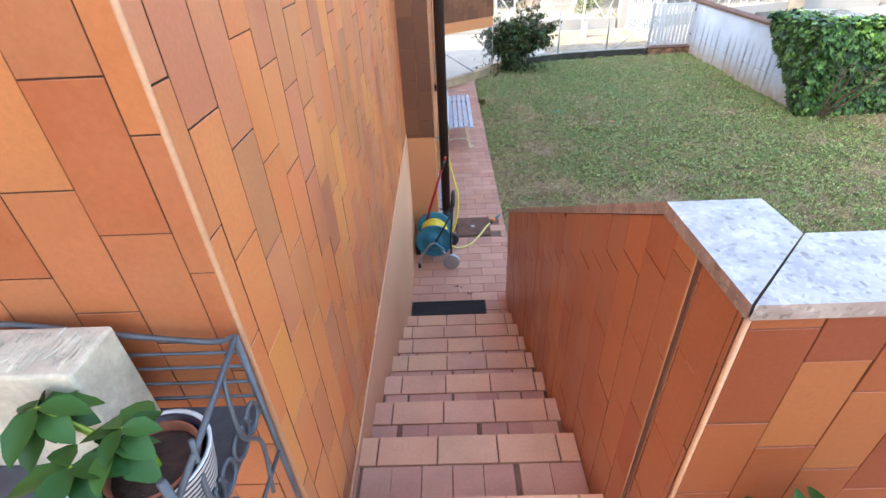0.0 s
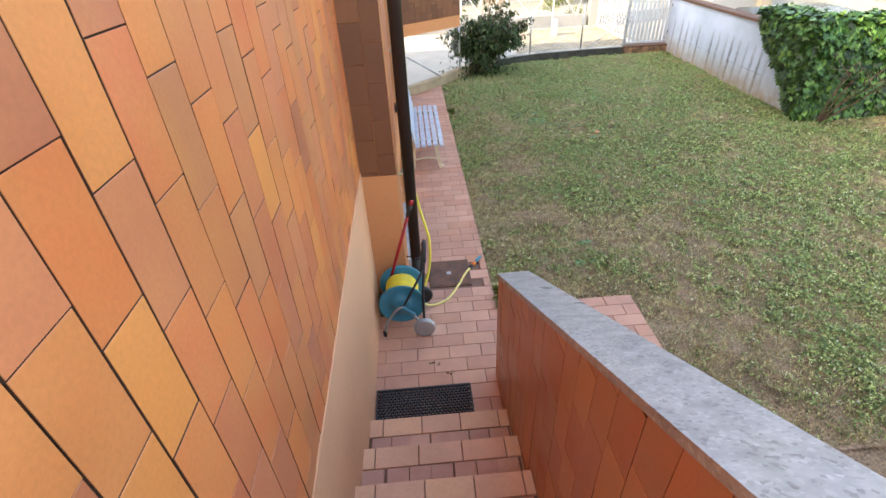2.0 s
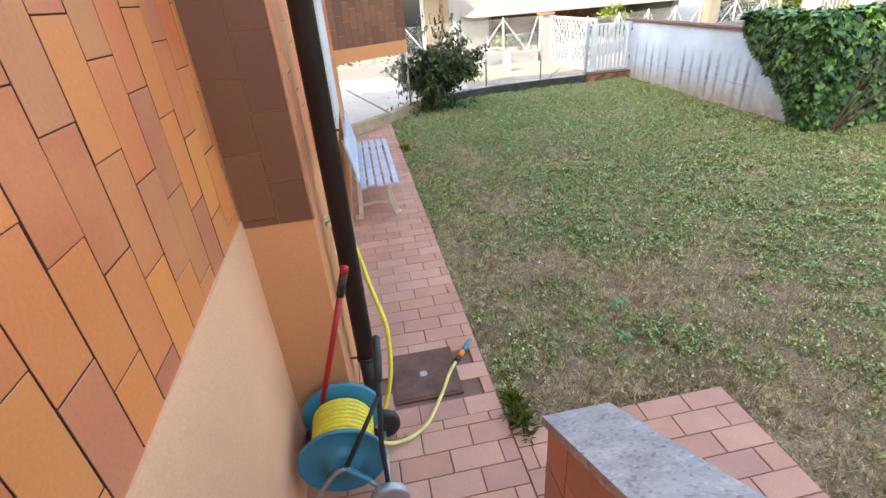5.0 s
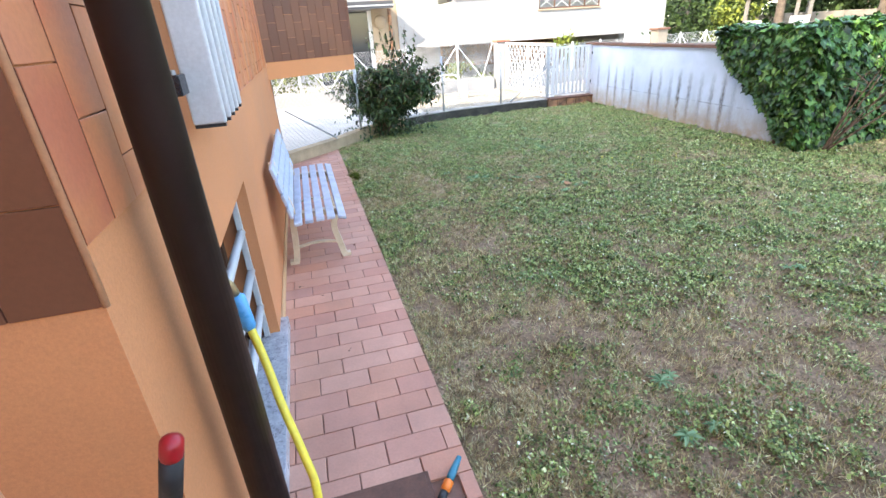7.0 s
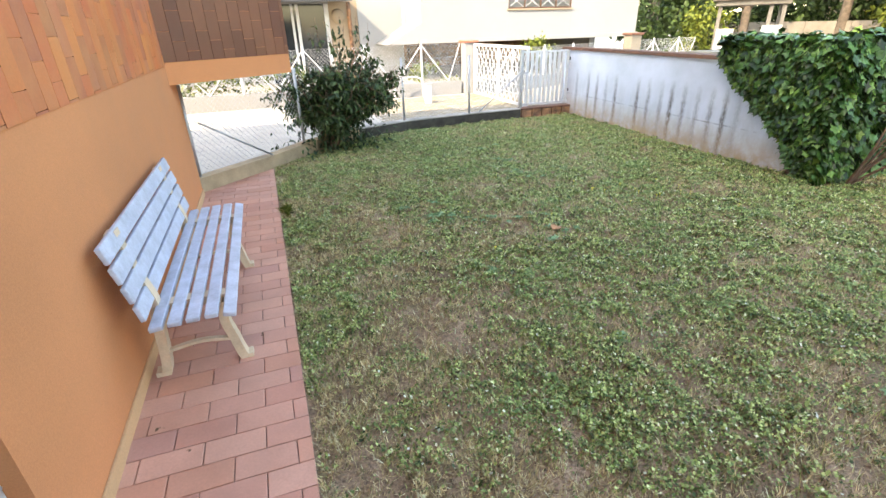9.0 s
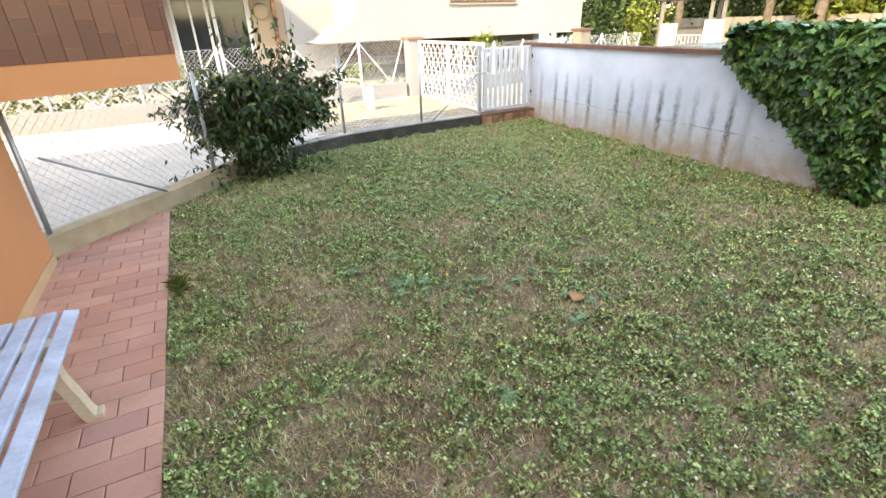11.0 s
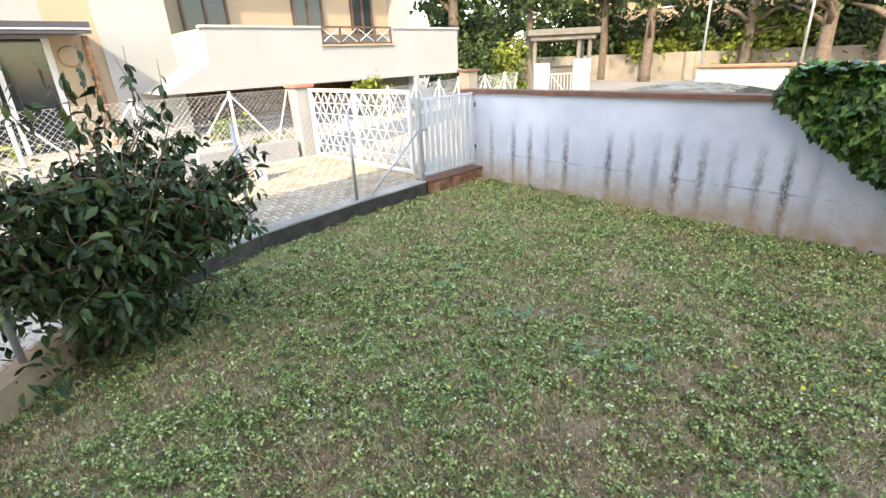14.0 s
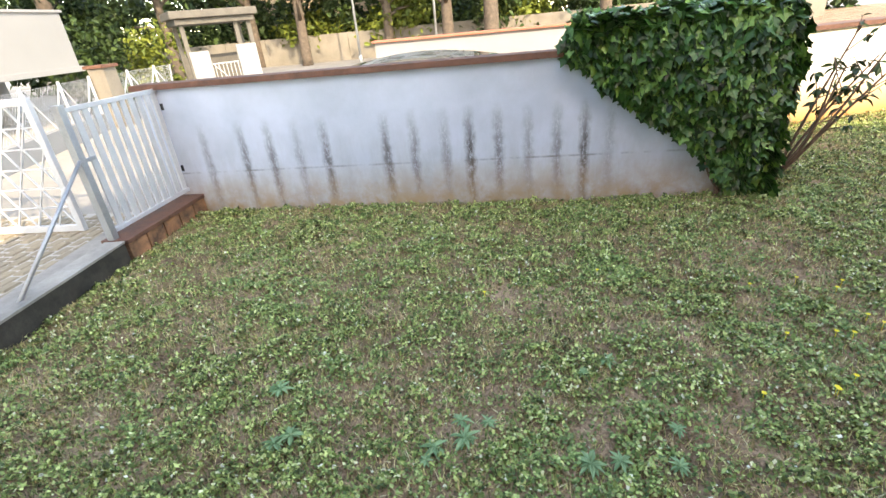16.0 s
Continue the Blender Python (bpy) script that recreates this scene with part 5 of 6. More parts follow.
for k in range(110):
    leaf(tuft, Vector((1.14 + _r.uniform(0, 0.06), 9.85 + _r.gauss(0, 0.07), -0.02)), Euler((0, _r.uniform(-1.4, -0.6), _r.uniform(0, 6.28))).to_matrix(), _r.uniform(0.05, 0.10), 0.10, 0.4)
tagged(put("grass_tuft", tuft, LIME_LEAF), "small grass tuft beside the end of the path", "grass tuft")
for k in range(22):
    x, y = (_r.uniform(4.0, 5.2), _r.uniform(8.6, 9.9)) if k < 14 else (_r.uniform(2.5, 5.5), _r.uniform(8, 11))
    f = bmesh.new()
    for j in range(6):
        leaf(f, Vector((x, y, 0.03)), Euler((0, -0.25, j * 1.047)).to_matrix(), 0.012, 0.8, 0.1)
    tube([(x, y, -0.02), (x, y, 0.03)], 0.0012, 4, f)
    tagged(put("lawn_flower", f, PETAL), "tiny yellow flower in the lawn", "flower", "yellow flowers in the lawn")
litter = bmesh.new()
DRYLEAF = worn("dry_leaf", (0.16, 0.09, 0.05), 0.8, 20, 0.4, 90, 0.2)
for k in range(150):
    x = _r.uniform(1.12, 1.9) if k < 90 else _r.uniform(1.2, 6.0)
    y = _r.uniform(11.3, 12.3) if k < 90 else _r.uniform(5, 12.5)
    leaf(litter, Vector((x, y, -0.005 if x > 1.1 else 0.003)), Euler((_r.gauss(0, 0.4), _r.gauss(0, 0.3), _r.uniform(0, 6.28))).to_matrix(), _r.uniform(0.02, 0.045), 0.5, 0.2)
tagged(put("fallen_leaves", litter, DRYLEAF), "dry brown leaves scattered on lawn and path", "fallen leaves", kind="stuff")
bits = bmesh.new()
for x, y, s in ((0.50, 3.90, 0.03), (0.53, 3.885, 0.022), (0.62, 3.80, 0.03), (0.64, 3.815, 0.02), (0.66, 3.80, 0.016), (0.56, 4.62, 0.01), (0.6, 6.9, 0.02), (0.45, 7.1, 0.025), (0.7, 6.2, 0.012), (0.9, 7.7, 0.015)):
    for j in range(3):
        leaf(bits, Vector((x + _r.gauss(0, 0.008), y + _r.gauss(0, 0.008), 0.002)), Euler((_r.gauss(0, 0.5), _r.gauss(-0.2, 0.3), _r.uniform(0, 6.28))).to_matrix(), s, 0.6, 0.3)
tagged(put("leaf_litter", bits, DRYLEAF), "small dead brown leaves on the pavers", "fallen leaves", kind="stuff")

# ---- across the driveway ----
COBBLE = worn("pale_cobbles", (0.31, 0.26, 0.185), 0.9, 2.0, 0.3, 30, 0.5)
_r = random.Random(6)
verts, faces = [], []
yy, row = 13.75, 0
while yy < 17.1:
    xx = 3.2 + (0.09 if row % 2 else 0)
    while xx < 6.75:
        if yy > np.interp(xx, [k[0] for k in KERB], [k[1] for k in KERB]) + 0.22:
            h = 0.0 + _r.uniform(-0.008, 0.006)
            b = len(verts)
            verts += [(xx, yy, -0.02), (xx + 0.165, yy, -0.02), (xx + 0.165, yy + 0.105, -0.02), (xx, yy + 0.105, -0.02)]
            verts += [(xx + 0.015, yy + 0.015, h), (xx + 0.15, yy + 0.015, h), (xx + 0.15, yy + 0.09, h), (xx + 0.015, yy + 0.09, h)]
            faces += [(b + 4, b + 5, b + 6, b + 7)] + [(b + i, b + (i + 1) % 4, b + 4 + (i + 1) % 4, b + 4 + i) for i in range(4)]
        xx += 0.18
    yy += 0.118
    row += 1
me = bpy.data.meshes.new("cobbles")
me.from_pydata(verts, [], faces)
me.materials.append(COBBLE)
tagged(new("cobbles", me), "pale stone cobbles of the driveway", "cobbles", kind="stuff")

strip = bmesh.new()
prism(strip, [(3.3, 13.40), (5.77, 13.62), (6.7, 13.68), (6.7, 14.2), (3.0, 13.75)], "z", -0.1, 0.012)
structure(put("driveway_edge", strip, CONCRETE), "grey concrete strip along the driveway", "driveway")


def lattice_gate(x, y0, y1, z0, z1):
    ob = empty("lattice_gate", x, y0, z0)
    tagged(ob, "white steel driveway gate with a star lattice, standing open", "gate")
    for y in (y0, (y0 + y1) / 2, y1):
        part("stile", box(x - 0.025, x + 0.025, y - 0.03, y + 0.03, z0, z1, 0.004), WHITE_METAL, ob)
    for z in (z0, z1 - 0.06):
        part("rail", box(x - 0.022, x + 0.022, y0 + 0.03, y1 - 0.03, z, z + 0.06, 0.004), WHITE_METAL, ob)
    for n in range(2):
        a = y0 + 0.03 + n * (y1 - y0) / 2
        b = a + (y1 - y0) / 2 - 0.06
        bm = bmesh.new()
        Hh, step = z1 - z0 - 0.12, 0.22
        for sgn in (1, -1):
            for i in range(-9, 16):
                s0 = i * step
                seg = [(s0, 0.0), (s0 + Hh / 1.7, Hh)] if sgn > 0 else [(s0, Hh), (s0 + Hh / 1.7, 0.0)]
                pts = clip_line(seg, b - a)
                if pts:
                    tube([(x, a + s, z0 + 0.06 + h) for s, h in pts], 0.0095, 4, bm)
        for k in range(1, 6):
            tube([(x, a, z0 + 0.06 + Hh * k / 6), (x, b, z0 + 0.06 + Hh * k / 6)], 0.009, 4, bm)
        part("lattice_panel", bm, WHITE_METAL, ob, "star-patterned lattice")


lattice_gate(6.42, 14.45, 17.2, 0.0, 1.22)
pil = empty("gate_pier", 6.35, 17.42, 0)
tagged(pil, "white rendered gate pier with a red clay cap", "gate pier")
part("shaft", box(6.18, 6.50, 17.27, 17.58, -0.12, 1.24, 0.006), WHITE_PLASTER, pil)
part("cap", box(6.14, 6.54, 17.23, 17.62, 1.241, 1.29, 0.006), RED_TILE, pil)


def street_fence(pts, base_h, top, name_label, posts=1.55, brace=True):
    ob = empty("street_fence", pts[0][0], pts[0][1], 0)
    tagged(ob, name_label, "fence")
    for a, b in zip(pts, pts[1:]):
        a, b = Vector(a), Vector(b)
        d = (b - a).normalized()
        n = Vector((-d.y, d.x)) * 0.10
        bm = bmesh.new()
        prism(bm, [tuple(a - n), tuple(b - n), tuple(b + n), tuple(a + n)], "z", -0.12, base_h)
        part("base_wall", bm, WHITE_PLASTER, ob, "low white base wall")
        chain_link(ob, a, b, base_h + 0.02, top, WHITE_METAL, 0.085, 0.0022)
        k, L = 0.0, (b - a).length
        while k <= L:
            p = a + d * k
            part("post", tube([(p.x, p.y, base_h - 0.02), (p.x, p.y, top + 0.05)], 0.028, 8), WHITE_METAL, ob)
            if brace and k + posts * 0.5 < L:
                q = a + d * (k + posts * 0.5)
                part("strut", tube([(q.x, q.y, base_h), (p.x, p.y, top)], 0.014, 6), WHITE_METAL, ob)
                part("strut", tube([(q.x, q.y, base_h), (*(a + d * min(L, k + posts)), top)], 0.014, 6), WHITE_METAL, ob)
            k += posts
    return ob


street_fence([(-8.0, 17.45), (6.1, 17.45)], 0.32, 1.22, "white wire fence on a low white wall across the driveway", 1.45)
street_fence([(6.62, 17.5), (13.3, 19.75), (16.9, 20.3)], 0.25, 1.02, "white wire fence with crossed struts along the street", 1.35)
bol = empty("driveway_bollard", 4.75, 16.1, 0)
tagged(bol, "small white metal post on the driveway", "bollard")
part("post", box(4.68, 4.82, 16.03, 16.17, -0.03, 0.42, 0.01), WHITE_METAL, bol)
part("top", box(4.67, 4.83, 16.02, 16.18, 0.421, 0.44, 0.004), GREY_METAL, bol)
pl = empty("rail_hoop", 4.6, 17.0, 0)
tagged(pl, "bent white tube rail beside the driveway", "rail")
part("tube", tube(curve_pts([(4.2, 17.1, 0.0), (4.25, 17.1, 0.42), (4.5, 17.1, 0.5), (4.9, 17.1, 0.45), (4.95, 17.1, 0.0)], 6), 0.02, 8), WHITE_METAL, pl, smooth=True)


def balcony_house():
    ob = empty("white_house", 8, 24, 0)
    tagged(ob, "white two-storey house with a long balcony, across the driveway", "house")
    for a, b, c, d in ((-12.0, 1.5, -0.12, 7.5), (1.5, 3.75, 2.45, 7.5), (6.4, 15.3, 5.4, 7.5)):
        part("wall", box(a, b, 24.0, 24.3, c, d), WHITE_PLASTER, ob, "white rendered wall")
    part("wall", box(3.75, 4.75, 24.0, 24.3, -0.12, 7.5), CREAM_PLASTER, ob, "pale tan rendered wall")
    part("wall", box(4.75, 6.4, 23.9, 24.3, -0.12, 7.5), WHITE_PLASTER, ob, "white rendered wall")
    part("side_wall", box(15.0, 15.3, 24.3, 34.0, -0.12, 7.5), WHITE_PLASTER, ob)
    part("lower_wall", box(4.0, 15.3, 28.6, 28.8, -0.12, 1.1), BRICK_DARK, ob, "dark wall deep under the balcony")
    rec = bmesh.new()
    box(6.4, 15.3, 25.3, 25.5, 2.6, 5.4, bm=rec)
    part("recessed_wall", rec, CREAM_PLASTER, ob, "cream wall behind the balcony")
    sl = bmesh.new()
    box(6.5, 15.4, 22.1, 28.8, 1.15, 1.35, bm=sl)
    part("balcony_slab", sl, WHITE_PLASTER, ob)
    for a, b, c, d, e in ((6.5, 9.75, 21.9, 22.08, 2.55), (12.35, 15.4, 21.9, 22.08, 2.55), (9.752, 12.348, 21.902, 22.08, 2.08), (6.5, 6.68, 22.082, 24.0, 2.55), (15.22, 15.4, 22.082, 24.0, 2.55)):
        part("balcony_parapet", box(a, b, c, d, 1.15, e), WHITE_PLASTER, ob, "white solid balcony parapet")
    for a, b in ((6.42, 9.75), (12.35, 15.48)):
        part("parapet_cap", box(a, b, 21.86, 22.12, 2.552, 2.62, 0.01), WHITE_PLASTER, ob)
    part("grille_sill", box(9.7, 12.4, 21.84, 22.12, 2.082, 2.13, 0.01), CREAM_PLASTER, ob)
    part("lower_moulding", box(6.4, 15.5, 21.85, 21.897, 1.10, 1.24, 0.01), WHITE_PLASTER, ob)
    g = bmesh.new()
    for x in (9.78, 10.42, 11.06, 11.70, 12.32):
        tube([(x, 21.94, 2.13), (x, 21.94, 2.62)], 0.035, 4, g)
    for z in (2.16, 2.60):
        tube([(9.75, 21.94, z), (12.35, 21.94, z)], 0.035, 4, g)
    part("balcony_grille", g, DARK_WOOD, ob, "dark balcony railing")
    gx = bmesh.new()
    for x in (9.78, 10.42, 11.06, 11.70):
        tube([(x, 21.95, 2.18), (x + 0.62, 21.95, 2.58)], 0.012, 4, gx)
        tube([(x, 21.95, 2.58), (x + 0.62, 21.95, 2.18)], 0.012, 4, gx)
    part("cross_bars", gx, WHITE_METAL, ob, "white crossed railing bars")
    for x0, x1 in ((7.2, 8.6), (10.8, 12.0), (13.2, 14.2)):
        wn = part("window", box(x0, x1, 25.24, 25.29, 2.62, 4.6), GLASS_DARK, ob, "dark balcony door")
        fr = bmesh.new()
        for a, b in ((x0, x0 + 0.08), (x1 - 0.08, x1), ((x0 + x1) / 2 - 0.04, (x0 + x1) / 2 + 0.04)):
            box(a, b, 25.2, 25.235, 2.62, 4.6, bm=fr)
        part("frame", fr, DARK_WOOD, wn)
    dr = part("glass_door", box(1.5, 3.75, 24.12, 24.15, -0.1, 2.45), GLASS_DARK, ob, "dark glazed entrance door")
    fr = bmesh.new()
    for a, b in ((1.5, 1.58), (2.0, 2.06), (2.45, 2.53), (2.62, 2.72), (3.6, 3.75)):
        box(a, b, 24.06, 24.115, -0.1, 2.45, bm=fr)
    part("door_frame", fr, WHITE_METAL, dr)
    ev = bmesh.new()
    box(-12.0, 4.3, 22.6, 24.0, 2.52, 2.66, bm=ev)
    part("eaves_slab", ev, GUTTER, ob, "grey metal edged eaves")
    part("eaves_fascia", box(-12.0, 4.35, 22.52, 22.6, 2.46, 2.54), GUTTER, ob, "dark grey gutter")
    part("eaves_rib", box(-12.0, 4.36, 22.50, 22.598, 2.545, 2.575), WHITE_METAL, ob, "pale rib of the gutter")
    part("eaves_fascia", box(-12.0, 4.35, 22.52, 22.6, 2.58, 2.70), GUTTER, ob, "dark grey gutter")
    part("wall_lamp", lathe([(0.20, 0), (0.24, 0.04), (0.2, 0.08), (0.08, 0.10)], 20, m=Matrix.Translation((4.05, 24.0, 2.05)) @ Matrix.Rotation(radians(90), 4, "X")), CREAM_PLASTER, ob, "round wall lamp", True)
    part("rain_pipe", tube([(4.45, 23.95, -0.1), (4.45, 23.95, 2.5)], 0.07, 10), BRICK_DARK, ob, "brown rain pipe")
    part("roof", box(-13.0, 16.2, 22.8, 35, 7.51, 7.8), GREY_WALL, ob)
    bt = bmesh.new()
    prism(bt, [(5.3, 1.1), (6.5, 1.75), (6.5, 1.1)], "y", 21.9, 24.0)
    part("stair_cheek", bt, WHITE_PLASTER, ob, "sloping white stair wall")


balcony_house()


def leafy(name, label, cat, x, y, z0, z1, rx, ry, mat, n, size, trunk=0.0, seed=1, lean=0.0, crown0=None):
    rng = random.Random(seed)
    ob = empty(name, x, y, z0)
    tagged(ob, label, cat)
    top = z1
    c0 = crown0 if crown0 is not None else z0
    if trunk:
        tr = bmesh.new()
        pts = [(x, y, z0 - 0.1), (x + lean * 0.4, y, z0 + (top - z0) * 0.35), (x + lean, y + 0.1, z0 + (top - z0) * 0.8)]
        cp = curve_pts(pts, 6)
        tube(cp, [trunk * (1 - 0.55 * i / len(cp)) for i in range(len(cp))], 10, tr)
        for k in range(7):
            p = cp[rng.randrange(len(cp) // 3, len(cp))]
            a = rng.uniform(0, 6.283)
            e = p + Vector((math.cos(a) * rx * 0.7, math.sin(a) * ry * 0.7, rng.uniform(0.3, 1.2)))
            tube([p, (p + e) / 2 + Vector((0, 0, 0.15)), e], [trunk * 0.4, trunk * 0.28, trunk * 0.12], 6, tr)
        part("trunk", tr, BARK, ob, smooth=True)
    bm = bmesh.new()
    clumps = []
    for k in range(max(8, n // 70)):
        while True:
            p = Vector((rng.uniform(-1, 1), rng.uniform(-1, 1), rng.uniform(-1, 1)))
            if 0.35 < p.length < 1:
                break
        clumps.append(p)
    for k in range(n):
        c = clumps[k % len(clumps)]
        p = c + Vector((rng.gauss(0, 0.17), rng.gauss(0, 0.17), rng.gauss(0, 0.17)))
        at = Vector((x + lean + p.x * rx, y + p.y * ry, (c0 + top) / 2 + p.z * (top - c0) / 2))
        if at.z < z0:
            at.z = z0 + rng.random() * 0.1
        leaf(bm, at, Euler((rng.gauss(0, 0.8), rng.gauss(0.2, 0.7), rng.uniform(0, 6.28))).to_matrix(), size * rng.uniform(0.6, 1.3), 0.6, 0.2)
    tagged(part("crown", bm, mat, ob, "leafy crown with gaps"), kind="stuff")
    return ob


leafy("clipped_shrub", "rounded yellow-green shrub behind the street fence", "shrub", 19.6, 22.6, -0.1, 2.3, 1.2, 1.0, LIME_LEAF, 1500, 0.17, seed=31)
leafy("garden_shrub", "dense dark green shrub beside the white house", "shrub", 18.0, 24.2, -0.1, 2.6, 1.5, 1.2, TREE_LEAF, 1500, 0.2, seed=32)
leafy("low_shrub", "small yellow-green shrub behind the white gate", "shrub", 9.6, 19.6, -0.1, 1.15, 0.6, 0.5, LIME_LEAF, 500, 0.1, seed=33)
leafy("low_shrub", "small yellow-green shrub behind the wire fence", "shrub", 5.7, 18.6, -0.1, 0.75, 0.7, 0.4, LIME_LEAF, 400, 0.1, seed=34)
leafy("flower_hedge", "yellow-green hedge behind the far fence", "hedge", -0.6, 18.8, -0.1, 1.15, 3.0, 0.6, LIME_LEAF, 1600, 0.14, seed=35)
for i, (x, y, tr, h) in enumerate(((21.5, 28.0, 0.38, 9.0), (27.5, 27.2, 0.26, 9.5), (29.5, 20.9, 0.30, 9.5), (29.0, 13.0, 0.33, 10.0), (28.5, 10.8, 0.42, 10.0), (31.5, 24.5, 0.28, 9.0), (31.0, 16.5, 0.30, 9.0), (30.5, 5.0, 0.35, 9.5))):
    leafy("street_tree", "tall street tree with bare trunk and dark crown", "tree", x, y, -0.1, h, 2.3, 2.3, TREE_LEAF, 2600, 0.36, tr, 40 + i, 0.3 * (-1) ** i, 3.6)
for i, (x, y, h, mt) in enumerate(((34.0, 24.0, 4.2, TREE_LEAF), (34.5, 19.0, 4.8, TREE_LEAF), (33.0, 16.0, 3.0, LIME_LEAF), (35.0, 14.0, 5.0, TREE_LEAF), (34.0, 9.0, 3.6, LIME_LEAF), (35.0, 4.0, 4.5, TREE_LEAF), (33.5, 28.5, 4.6, TREE_LEAF), (31.0, 33.0, 4.5, TREE_LEAF), (24.5, 30.5, 4.0, TREE_LEAF), (32.8, 11.3, 2.6, TREE_LEAF), (33.4, 21.5, 2.8, LIME_LEAF))):
    leafy("large_shrub", "mixed green shrub in the garden across the street", "shrub", x, y, 0.0, h, 2.2, 2.6, mt, 2800, 0.32, 0, 60 + i)

def far_wood():
    rng = random.Random(91)
    bm = bmesh.new()
    for k in range(9000):
        y = rng.uniform(-12, 46)
        h = 7.5 + 2.2 * noise.noise(Vector((y * 0.25, 0, 4)))
        z = rng.uniform(0.0, h)
        p = Vector((39.0 + 1.6 * noise.noise(Vector((y * 0.5, z * 0.6, 1))) + rng.uniform(-0.6, 0.6) - 0.12 * max(0, y - 30), y, z))
        leaf(bm, p, Euler((rng.gauss(0, 0.8), rng.gauss(0.2, 0.7), rng.uniform(0, 6.28))).to_matrix(), rng.uniform(0.45, 0.95), 0.6, 0.2)
    tagged(put("far_trees", bm, TREE_LEAF), "dense dark trees behind the gardens across the street", "trees", kind="stuff")


far_wood()
gwl = empty("street_wall", 31.5, 15, 0)
structure(gwl, "long grey garden wall across the street", "wall")
for k in range(16):
    part("panel", box(31.4, 31.6, -6 + k * 2.5, -3.52 + k * 2.5, -0.15, 1.35), GREY_WALL, gwl)
road = put("road", box(17.5, 31.2, -60, 90, -0.13, -0.10), worn("pale_asphalt", (0.22, 0.21, 0.20), 0.9, 0.8, 0.25, 40, 0.3))
structure(road, "grey sunlit street", "road")

lodge = empty("gate_lodge", 22.5, 21.5, 0)
tagged(lodge, "small entrance canopy with grey slab roof on pillars", "entrance canopy")
part("roof", box(21.2, 23.8, 19.4, 23.5, 2.15, 2.32, 0.02), LODGE_STONE, lodge, "grey layered slab roof")
part("roof_edge", box(21.0, 24.0, 19.2, 23.7, 2.33, 2.55, 0.02), LODGE_STONE, lodge)
for x, y in ((21.5, 19.7), (21.5, 23.2), (23.5, 19.7), (23.5, 23.2), (21.5, 20.4)):
    part("pillar", box(x - 0.11, x + 0.11, y - 0.11, y + 0.11, -0.12, 2.15), LODGE_STONE, lodge)
part("side_wall", box(21.35, 21.55, 22.2, 23.2, -0.12, 1.35), WHITE_PLASTER, lodge, "white pier")
part("side_wall", box(21.3, 21.5, 19.6, 20.7, -0.12, 1.45), WHITE_PLASTER, lodge, "white pier")
part("back_wall", box(23.3, 23.5, 19.7, 23.2, -0.12, 1.2), LODGE_STONE, lodge)
lg = bmesh.new()
for k in range(7):
    tube([(21.4, 20.8 + k * 0.21, -0.1), (21.4, 20.8 + k * 0.21, 0.95)], 0.018, 4, lg)
for z in (0.0, 0.93):
    tube([(21.4, 20.75, z), (21.4, 22.15, z)], 0.02, 4, lg)
tube([(21.4, 20.8, 0.0), (21.4, 22.1, 0.9)], 0.018, 4, lg)
part("gate_leaf", lg, WHITE_METAL, lodge, "white barred gate")

_turn = Matrix.Translation((17.09, 19.98, 0)) @ Matrix.Rotation(radians(42.2), 4, "Z") @ Matrix.Diagonal((0.6, 0.57, 0.95, 1)) @ Matrix.Translation((-21.0, -23.7, 0))
for _ob in lodge.children:
    _ob.data.transform(_turn)
lodge.matrix_world = pose(18.3, 19.4, 0)
for _ob in lodge.children:
    _ob.matrix_parent_inverse = lodge.matrix_basis.inverted()

red_capped = empty("capped_wall", 16, 11, 0)
tagged(red_capped, "white sunlit wall with a red clay cap beyond the garden wall", "wall")
part("wall_body", box(15.9, 16.1, 7.0, 13.7, -0.12, 1.10), WHITE_PLASTER, red_capped)
part("cap", box(15.82, 16.18, 6.98, 13.75, 1.101, 1.16, 0.01), RED_TILE, red_capped)
ow = bmesh.new()
dirn = Vector((0.34, -1.1)).normalized()
p0 = Vector((8.47, 8.5))
p1 = p0 + dirn * 14
nn = Vector((-dirn.y, dirn.x)) * 0.2
prism(ow, [tuple(p0), tuple(p1), tuple(p1 + nn), tuple(p0 + nn)], "z", -0.15, 1.02)
ORANGE_FOOT = material("white_wall_earth_splash", (0.75, 0.73, 0.68), 0.9)
_s = ORANGE_FOOT.node_tree.nodes.new("ShaderNodeSeparateXYZ")
wire(ORANGE_FOOT, place(ORANGE_FOOT), _s.inputs[0])
_m = node(ORANGE_FOOT, "ShaderNodeMapRange", From_Min=0.02, From_Max=0.55)
wire(ORANGE_FOOT, _s.outputs[2], _m.inputs["Value"])
wire(ORANGE_FOOT, ramp(ORANGE_FOOT, _m.outputs[0], [(0.0, (0.50, 0.26, 0.10)), (0.5, (0.66, 0.50, 0.30)), (1.0, (0.75, 0.73, 0.68))]), bsdf(ORANGE_FOOT).inputs["Base Color"])
structure(put("wall_ivy", box(6.82, 8.5, 8.58, 8.72, -0.3, 1.30), WHITE_PLASTER), "garden wall hidden under ivy", "wall")
structure(put("wall_neighbour_garden", ow, ORANGE_FOOT), "sunlit white garden wall with orange earth splashes", "wall")
ow = bmesh.new()
q0, q1 = p0 - nn * 0.2, p1 - nn * 0.2
prism(ow, [tuple(q0), tuple(q1), tuple(q1 + nn * 1.4), tuple(q0 + nn * 1.4)], "z", 1.022, 1.07)
structure(put("coping_neighbour", ow, RUST), "brown coping on the neighbouring garden wall", "coping")


